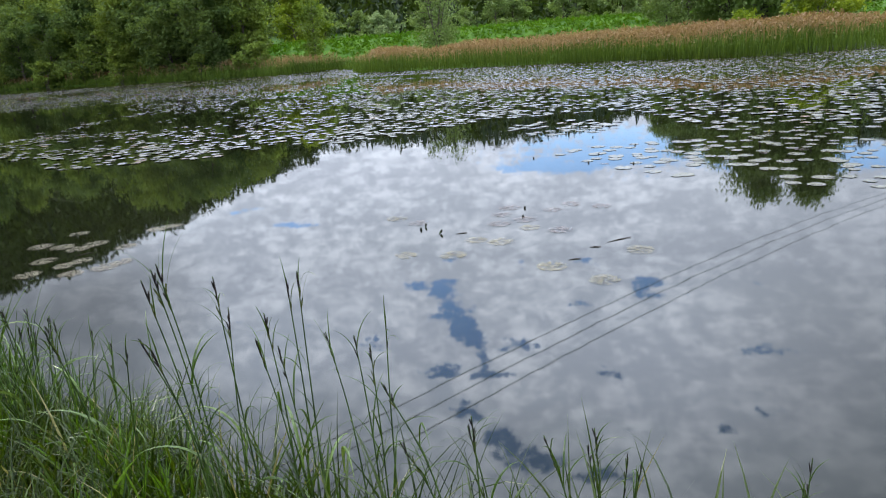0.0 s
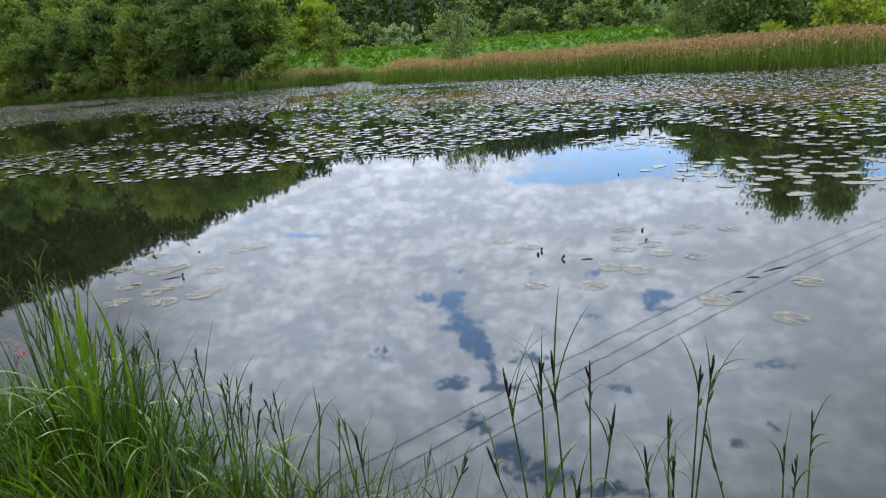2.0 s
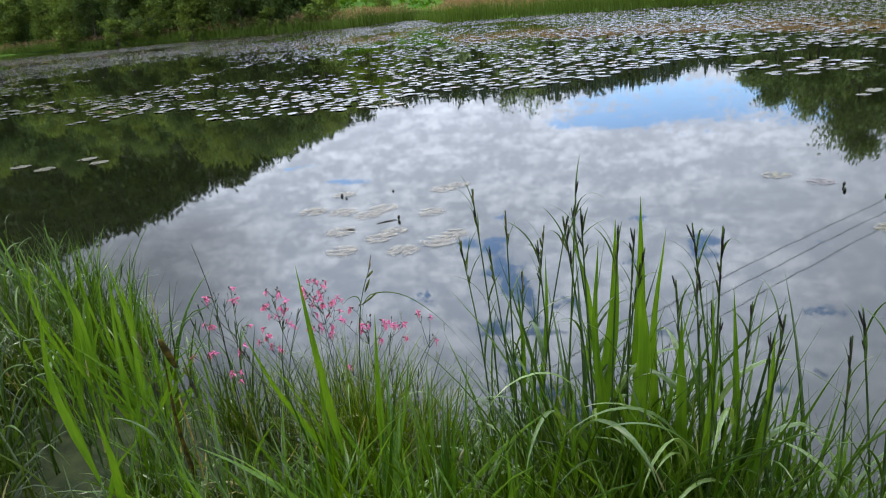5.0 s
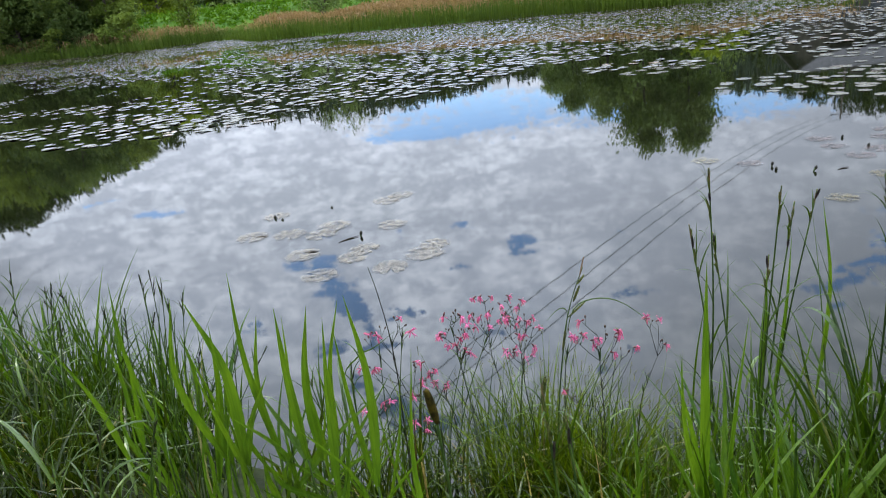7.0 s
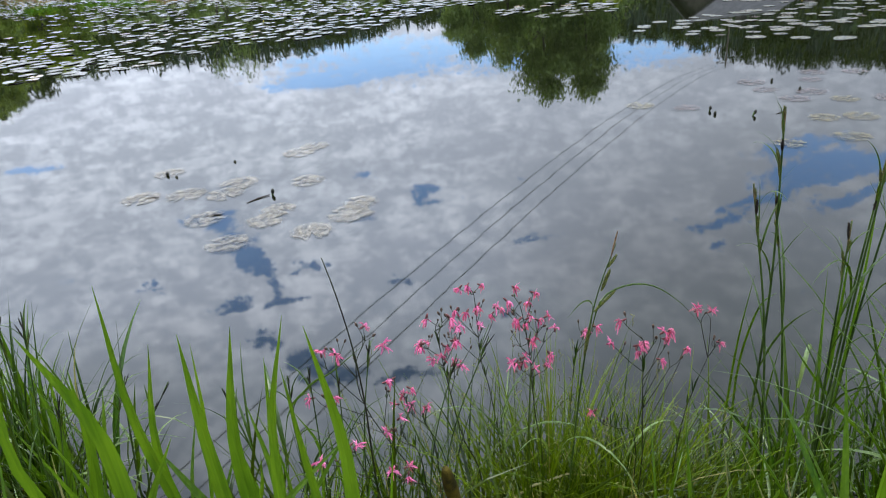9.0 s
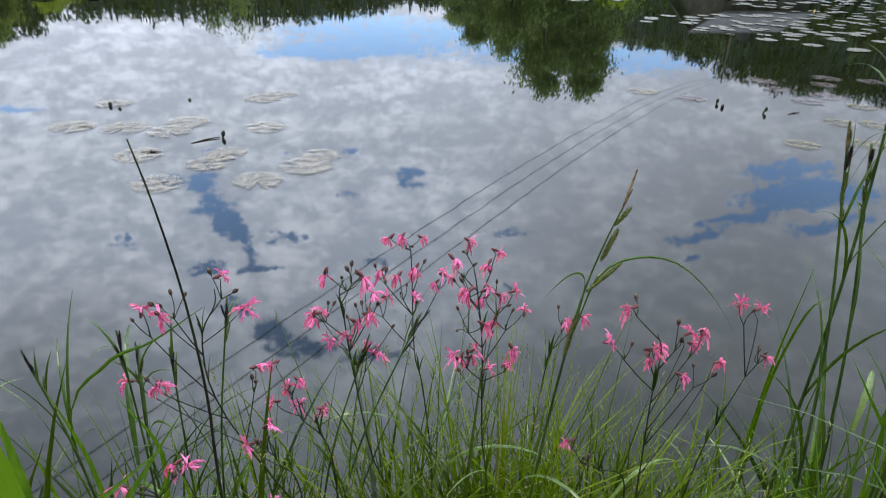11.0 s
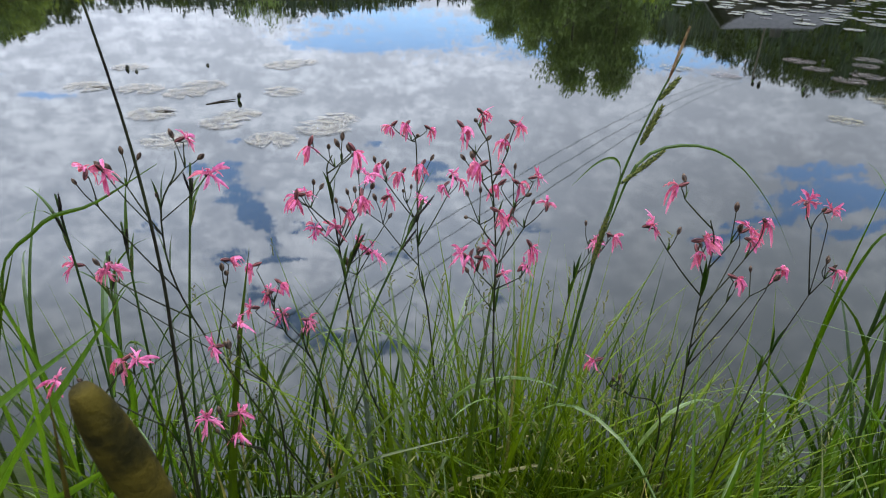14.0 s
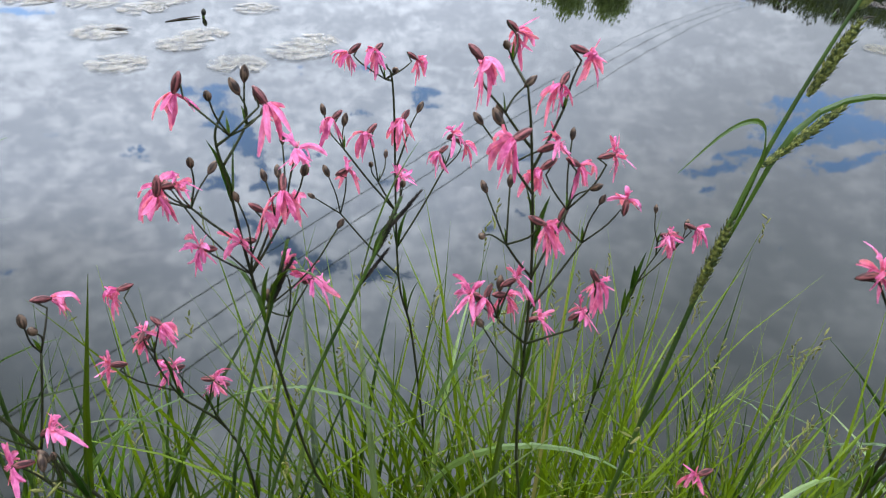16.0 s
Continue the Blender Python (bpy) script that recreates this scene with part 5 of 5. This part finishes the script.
for nodes, wide_ in (([(-3.428, 0.660), (-3.424, 0.705), (-3.434, 0.724), (-3.455, 0.721), (-3.482, 0.698)], 0.0036), ([(-3.430, 0.640), (-3.405, 0.715), (-3.351, 0.733), (-3.279, 0.713), (-3.199, 0.646), (-3.127, 0.555)], 0.0036)):
    pts = curve_points(rel(nodes), 16)
    s = np.linspace(0, 1, 16)
    part("leaf", mesh("leaf", *ribbon(pts, wide_ * np.clip(np.minimum(0.6 + 2 * s, 1.2 - s**2 * 1.15), 0.05, 1), (0.2, 0.6, 1.0), 0.2), SEDGE_LEAF), tall_sedge, "long arching leaf")
tagged(tall_sedge, "tall sedge with plump green spikes and arching leaves", "sedge")

for x, y, tall, seed in ((-3.50, 2.76, 0.46, 155), (-3.38, 2.68, 0.44, 156), (-3.60, 2.84, 0.44, 157), (-3.26, 2.66, 0.40, 158)):
    sedge_clump(x, y, 0.045, 20, tall, [], True, seed, 0.0052, "tuft of narrow green sedge leaves among the flowers")

# darker leaning sedges between the flowers
for foot, tips, seed in (((-3.84, 2.86), [(-3.63, 2.76, 0.682), (-3.69, 2.78, 0.652)], 151), ((-3.94, 2.92), [(-3.85, 2.80, 0.725), (-3.918, 2.80, 0.672), (-3.967, 2.80, 0.705)], 152)):
    sedge_clump(*foot, 0.03, 34, 0.40, tips, True, seed, 0.0045, "sedge with leaning stems and dark spikes among the flowers", plump=0.68)
stalk = new("dry_grass_stalk", mesh("dry_grass_stalk", *tube(curve_points([(-3.885, 2.76, 0.10), (-3.887, 2.75, 0.511), (-3.886, 2.75, 0.629), (-3.893, 2.75, 0.752), (-3.907, 2.75, 0.86), (-3.92, 2.75, 0.93)], 16), np.linspace(0.0022, 0.0008, 16), 5), STEM_DARK, True))
tagged(stalk, "long straight dark grass stalk leaning over the flowers", "grass stalk")

# withered leaves close to the way
near_leaf = new("withered_leaf")
near_leaf.location = (-3.90, 2.42, on_ground(-3.90, 2.42))
lz = near_leaf.location[2]
broad_leaf(near_leaf, (0, 0, -0.03), (-0.006, -0.020, 0.775 - lz), 0.014, -0.018, np.random.default_rng(5), OLIVE_LEAF)
part("stem", mesh("stem", *tube(curve_points([(0.006, 0.004, -0.03), (0.002, 0.002, 0.25), (-0.004, -0.004, 0.42)], 8), np.linspace(0.0035, 0.0015, 8), 6), DRY_LEAF, True), near_leaf, "dry straw-coloured stem")
tagged(near_leaf, "withered brown reed leaf standing on the bank", "leaf")
near_spike = new("spiked_sedge")
near_spike.location = (-3.85, 2.40, on_ground(-3.85, 2.40))
lz = near_spike.location[2]
spike_stem = part("stem", mesh("stem", *tube(curve_points([(0, 0, -0.03), (-0.004, -0.01, 0.3), (-0.020, -0.030, 0.735 - lz)], 10), np.linspace(0.004, 0.003, 10), 6), STEM, True), near_spike)
part("spike", mesh("spike", *spindle((-0.018, -0.028, 0.715 - lz), (-0.035, -0.043, 0.806 - lz), 0.0090, 14, 24, 0.36), OLIVE_LEAF, True), spike_stem, "plump olive-brown spike")
tagged(near_spike, "sedge with one plump olive-brown spike close to the way", "sedge")
arch = new("leaning_grass", mesh("leaning_grass", *ribbon(curve_points([(-4.06, 2.86, 0.22), (-4.03, 2.78, 0.60), (-3.979, 2.76, 0.691), (-3.932, 2.76, 0.709), (-3.876, 2.76, 0.741)], 18), np.interp(np.linspace(0, 1, 18), (0, 0.6, 1), (0.0035, 0.0038, 0.0005)), (0.1, 0.4, 1), 0.2), LUSH))
tagged(arch, "bright green grass blade leaning across the flower stems", "grass blade")

settle()

# ---- clumps along the bank
# tall stems where the walk starts
sedge_clump(-0.98, 1.46, 0.05, 30, 0.48, [(-1.06, 1.31, 1.10), (-1.04, 1.30, 1.115), (-1.12, 1.38, 1.05), (-0.94, 1.42, 1.03), (-0.90, 1.38, 0.95), (-1.16, 1.38, 0.88), (-1.03, 1.14, 0.95)], True, 160, 0.009, plump=1.35)
sedge_clump(-0.72, 1.44, 0.045, 24, 0.44, [(-0.73, 1.38, 1.02), (-0.70, 1.39, 1.035), (-0.84, 1.38, 0.85), (-0.78, 1.38, 0.82), (-0.80, 1.36, 0.93)], True, 161, 0.009, plump=1.35)
sedge_clump(-0.50, 1.38, 0.04, 10, 0.38, [(-0.47, 1.42, 0.87), (-0.52, 1.38, 0.80), (-0.56, 1.36, 0.84), (-0.66, 1.50, 0.80)], True, 174, 0.007, plump=1.0)
sedge_clump(-0.20, 1.18, 0.04, 14, 0.32, [(-0.48, 1.12, 0.81), (-0.45, 1.12, 0.64), (-0.26, 1.12, 0.69), (-0.27, 1.14, 0.65)], True, 162, 0.007, plump=1.1)
sedge_clump(0.10, 1.14, 0.04, 16, 0.30, [(0.06, 1.12, 0.62), (0.04, 1.12, 0.57), (0.19, 1.12, 0.50), (0.15, 1.12, 0.52), (-0.07, 1.14, 0.60)], True, 163, 0.007)
sedge_clump(0.52, 0.98, 0.04, 12, 0.28, [(0.66, 1.12, 0.46), (0.63, 1.10, 0.40)], True, 153, 0.007)
# low fringe that follows
sedge_clump(-1.40, 1.66, 0.06, 40, 0.42, [(-1.42, 1.40, 0.92), (-1.20, 1.38, 0.86), (-1.28, 2.02, 0.50), (-1.53, 1.98, 0.64)], True, 164, 0.007)
sedge_clump(-1.64, 1.90, 0.07, 46, 0.44, [(-1.75, 1.98, 0.72), (-1.60, 2.0, 0.68), (-1.73, 2.0, 0.74), (-1.55, 2.02, 0.62)], True, 165, 0.007)
sedge_clump(-1.88, 1.98, 0.07, 44, 0.50, [(-1.89, 1.885, 0.935), (-1.84, 1.90, 0.83), (-1.75, 1.90, 0.73), (-1.80, 1.90, 0.76), (-2.00, 2.0, 0.86), (-1.98, 1.92, 0.80)], True, 166, 0.010)
sedge_clump(-1.98, 2.22, 0.06, 40, 0.44, [(-1.90, 2.14, 0.74), (-1.83, 2.15, 0.70), (-1.92, 2.15, 0.66), (-1.94, 2.35, 0.63), (-2.01, 2.15, 0.76)], True, 159, 0.007)
# the tall clump
sedge_clump(-2.17, 2.16, 0.07, 64, 0.58, [(-2.20, 2.13, 0.93), (-2.13, 2.04, 0.885), (-2.25, 2.15, 0.87), (-2.17, 2.15, 0.86), (-2.17, 2.26, 0.86), (-2.10, 2.15, 0.84)], True, 167, 0.011)
sedge_clump(-2.38, 2.32, 0.08, 120, 0.74, [(-2.46, 2.38, 0.89), (-2.42, 2.38, 0.89), (-2.39, 2.38, 0.84), (-2.37, 2.38, 0.80), (-2.31, 2.38, 0.83), (-2.27, 2.38, 0.76), (-2.45, 2.33, 1.02), (-2.45, 2.19, 1.06), (-2.41, 2.05, 0.97)], True, 168, 0.0115)
sedge_clump(-2.62, 2.46, 0.08, 112, 0.82, [(-2.62, 2.54, 1.06), (-2.62, 2.61, 0.98), (-2.67, 2.40, 1.03), (-2.64, 2.38, 1.05), (-2.57, 2.38, 1.01), (-2.54, 2.38, 1.0), (-2.52, 2.38, 0.96), (-2.71, 2.5, 0.95)], True, 169, 0.0115)
reed_clump(-2.38, 2.34, [(-2.34, 2.40, 0.86), (-2.42, 2.30, 0.92), (-2.29, 2.32, 0.80), (-2.46, 2.34, 0.84)], 185, 0.026)
reed_clump(-2.52, 2.44, [(-2.50, 2.49, 1.03), (-2.56, 2.45, 1.00), (-2.60, 2.42, 0.97), (-2.46, 2.45, 0.97), (-2.53, 2.40, 0.93), (-2.40, 2.42, 0.88)], 170, 0.034)
reed_clump(-3.16, 2.42, [(-3.19, 2.38, 0.985), (-3.06, 2.44, 0.84)], 171, 0.024)
# beside the flowers, towards the start
reed_clump(-2.72, 2.74, [(-2.66, 2.80, 0.80), (-2.60, 2.78, 0.88), (-2.74, 2.78, 0.74)], 172, 0.022)
sedge_clump(-2.76, 2.78, 0.05, 20, 0.50, [(-2.835, 2.875, 0.97), (-2.72, 2.80, 0.76), (-2.76, 2.73, 0.95), (-2.66, 2.80, 0.88), (-2.60, 2.80, 0.90), (-2.88, 2.88, 0.84), (-2.80, 2.90, 0.80)], False, 173, 0.008, "sedge with green and brown spikes at the water's edge")
reed_clump(-3.66, 2.30, [(-3.665, 2.315, 0.985), (-3.56, 2.22, 0.80)], 174, 0.020)
sedge_clump(-3.42, 2.30, 0.04, 10, 0.40, [(-3.494, 2.31, 0.90), (-3.44, 2.36, 0.80)], False, 175, 0.007, "sedge with brown spikes close to the way")
# long blades that lean out over the water beside the tuft
LEANING = [
    [(-2.824, 2.930, 0.073), (-2.822, 2.930, 0.273), (-2.813, 2.930, 0.457), (-2.790, 2.930, 0.610)],
    [(-2.673, 2.950, 0.000), (-2.678, 2.950, 0.237), (-2.658, 2.950, 0.396)],
    [(-2.895, 2.900, 0.094), (-2.957, 2.900, 0.254), (-3.001, 2.900, 0.348)],
    [(-2.756, 2.970, 0.109), (-2.757, 2.970, 0.349), (-2.721, 2.970, 0.490), (-2.670, 2.970, 0.518)],
    [(-2.692, 2.900, 0.022), (-2.672, 2.900, 0.173), (-2.671, 2.900, 0.340)],
]
for i, nodes in enumerate(LEANING):
    foot = np.array([nodes[0][0] - 0.03, nodes[0][1] + 0.01, 0.02])
    pts = curve_points([foot, *nodes], 18)
    widths = (0.006 if i != 2 else 0.011) * np.interp(np.linspace(0, 1, 18), (0, 0.3, 0.7, 1), (0.7, 1.0, 0.9, 0.1 if i != 2 else 0.7))
    blade_ = new("leaning_grass", mesh("leaning_grass", *ribbon(pts, widths, (0.9, -0.3, 0.2), 0.2), LUSH if i != 2 else BOWED))
    tagged(blade_, "long green grass blade leaning out over the water" if i != 2 else "pale cut-off grass blade beside the tuft", "grass blade", "leaning grass blades")
# broad reeds and dark sedge at the water beyond the flowers
reed_clump(-3.77, 2.72, [(-3.760, 2.72, 0.868), (-3.745, 2.72, 0.851), (-3.719, 2.66, 0.929)], 181, 0.020)
reed_clump(-3.90, 2.94, [(-3.888, 2.90, 0.824), (-3.839, 2.90, 0.810)], 182, 0.026)
reed_clump(-4.05, 2.90, [(-4.034, 2.85, 0.915), (-3.985, 2.90, 0.820), (-4.028, 2.85, 0.795)], 183, 0.022)
sedge_clump(-4.16, 3.16, 0.05, 10, 0.50, [(-4.089, 3.00, 0.928), (-4.070, 3.00, 0.906), (-4.067, 3.00, 0.859), (-4.035, 3.00, 0.865), (-4.030, 3.00, 0.731), (-3.941, 3.00, 0.728), (-3.888, 3.00, 0.699), (-4.109, 3.00, 0.920)], True, 184, 0.006, plump=0.55)
standing.update(scene.objects)
laying["bed"] = True
# beyond the flowers
reed_clump(-4.00, 2.94, [(-4.07, 2.90, 0.58), (-4.00, 2.92, 0.54), (-3.94, 2.90, 0.48), (-4.12, 2.94, 0.50)], 180, 0.012)
reed_clump(-4.18, 2.68, [(-4.23, 2.66, 1.01), (-4.15, 2.66, 0.91), (-4.08, 2.66, 0.90), (-4.01, 2.62, 0.92), (-4.33, 2.65, 0.97), (-4.27, 2.72, 0.82), (-4.12, 2.72, 0.72)], 175, 0.032)
reed_clump(-4.46, 2.85, [(-4.50, 2.80, 0.99), (-4.58, 2.9, 0.90), (-4.40, 2.9, 0.80), (-4.66, 2.8, 0.86)], 176, 0.029)
sedge_clump(-4.75, 3.50, 0.09, 22, 0.52, [(-4.58, 3.52, 0.62), (-4.7, 3.4, 0.72), (-4.8, 3.4, 0.80), (-4.65, 3.45, 0.68)], True, 178)
sedge_clump(-4.05, 3.10, 0.05, 14, 0.42, [(-4.12, 3.05, 0.55), (-3.98, 3.1, 0.5)], True, 179)
for i, (x, y) in enumerate(((-5.1, 3.75), (-5.6, 4.1), (-6.3, 4.35), (-5.3, 3.2), (-4.7, 2.7), (-4.9, 2.3), (-7.2, 4.6), (-4.95, 3.3))):
    sedge_clump(x, y, 0.10, 64, 0.52, [(x + r.normal(0, 0.12), y + r.normal(0, 0.12), r.uniform(0.6, 0.8)) for _ in range(4)], True, 190 + i)
settle()


def lush_clump(x, y, leaves, tall, spread, seed, wide_=0.0095, ways=(0, 6.28)):
    """A dense clump of tall soft grass with broad bright blades, some bent over."""
    r = np.random.default_rng(seed)
    root = new("grass_clump")
    root.location = (x, y, on_ground(x, y))
    upright, bowed, flat = Heap(), Heap(), Heap()
    for i in range(leaves):
        a, d = r.uniform(0, 6.28), abs(r.normal(0, spread))
        over = r.uniform() < 0.30
        bent = r.uniform(1.3, 2.7) if over else r.uniform(0.05, 1.0)
        long = tall * r.uniform(0.45, 1.1) * (0.8 if over else 1.0)
        broad_ = wide_ * (r.uniform(1.3, 2.1) if r.uniform() < 0.22 else r.uniform(0.45, 1.1))
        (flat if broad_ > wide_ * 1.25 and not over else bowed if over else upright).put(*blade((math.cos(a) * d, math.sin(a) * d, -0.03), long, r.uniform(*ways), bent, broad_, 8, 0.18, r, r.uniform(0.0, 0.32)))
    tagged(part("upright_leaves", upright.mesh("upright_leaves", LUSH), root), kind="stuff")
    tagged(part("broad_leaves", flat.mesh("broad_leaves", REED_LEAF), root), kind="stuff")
    # bent blades take the paler green that has their sheen painted in
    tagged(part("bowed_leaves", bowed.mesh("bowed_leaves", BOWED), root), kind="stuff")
    return tagged(root, "dense clump of tall bright green grass on the bank", "grass clump", "grass clumps")


TALL_CLUMPS = [
    (-3.46, 2.04, 200, 0.46, 0.10, 0.012), (-3.30, 2.14, 200, 0.46, 0.10, 0.013), (-3.16, 2.06, 220, 0.64, 0.11, 0.012), (-3.08, 2.26, 200, 0.62, 0.10, 0.012),
    (-2.94, 2.26, 170, 0.56, 0.10, 0.011), (-3.40, 1.80, 180, 0.56, 0.11, 0.011), (-2.92, 2.02, 200, 0.52, 0.11, 0.011), (-2.76, 2.22, 160, 0.52, 0.11, 0.010),
    (-2.60, 2.36, 200, 0.66, 0.09, 0.012), (-2.46, 2.34, 200, 0.66, 0.09, 0.012), (-2.32, 2.24, 190, 0.58, 0.10, 0.010), (-2.16, 2.12, 170, 0.50, 0.10, 0.010),
]
LOW_CLUMPS = [
    (-1.92, 2.10, 130, 0.44, 0.10, 0.009), (-2.42, 2.06, 200, 0.54, 0.11, 0.010), (-2.22, 1.94, 180, 0.48, 0.11, 0.010), (-2.02, 1.84, 160, 0.44, 0.11, 0.009),
    (-1.62, 1.85, 110, 0.40, 0.10, 0.009), (-4.27, 3.61, 160, 0.58, 0.12, 0.010), (-4.54, 3.79, 200, 0.62, 0.13, 0.010), (-4.91, 4.07, 220, 0.62, 0.15, 0.010),
    (-1.38, 1.58, 120, 0.40, 0.10, 0.008), (-1.22, 1.42, 110, 0.38, 0.10, 0.008), (-1.40, 1.35, 120, 0.42, 0.10, 0.009), (-2.62, 2.10, 180, 0.52, 0.11, 0.011),
    (-3.62, 2.54, 120, 0.34, 0.09, 0.008), (-3.40, 2.54, 120, 0.34, 0.09, 0.008), (-3.20, 2.58, 130, 0.38, 0.09, 0.008), (-3.76, 2.68, 120, 0.38, 0.09, 0.008),
    (-3.00, 2.62, 130, 0.42, 0.09, 0.008), (-2.86, 2.50, 130, 0.42, 0.09, 0.009), (-2.66, 2.84, 90, 0.46, 0.07, 0.009), (-2.50, 2.72, 110, 0.52, 0.08, 0.010), (-2.84, 2.86, 70, 0.36, 0.07, 0.008),
    (-3.62, 1.92, 150, 0.50, 0.10, 0.010), (-3.02, 1.80, 170, 0.46, 0.11, 0.010), (-2.70, 1.86, 150, 0.44, 0.11, 0.010),
]
for i, (x, y, leaves, tall, spread, wide_) in enumerate(TALL_CLUMPS + LOW_CLUMPS):
    lush_clump(x, y, leaves, tall, spread, 230 + i, wide_)

bank_grass()
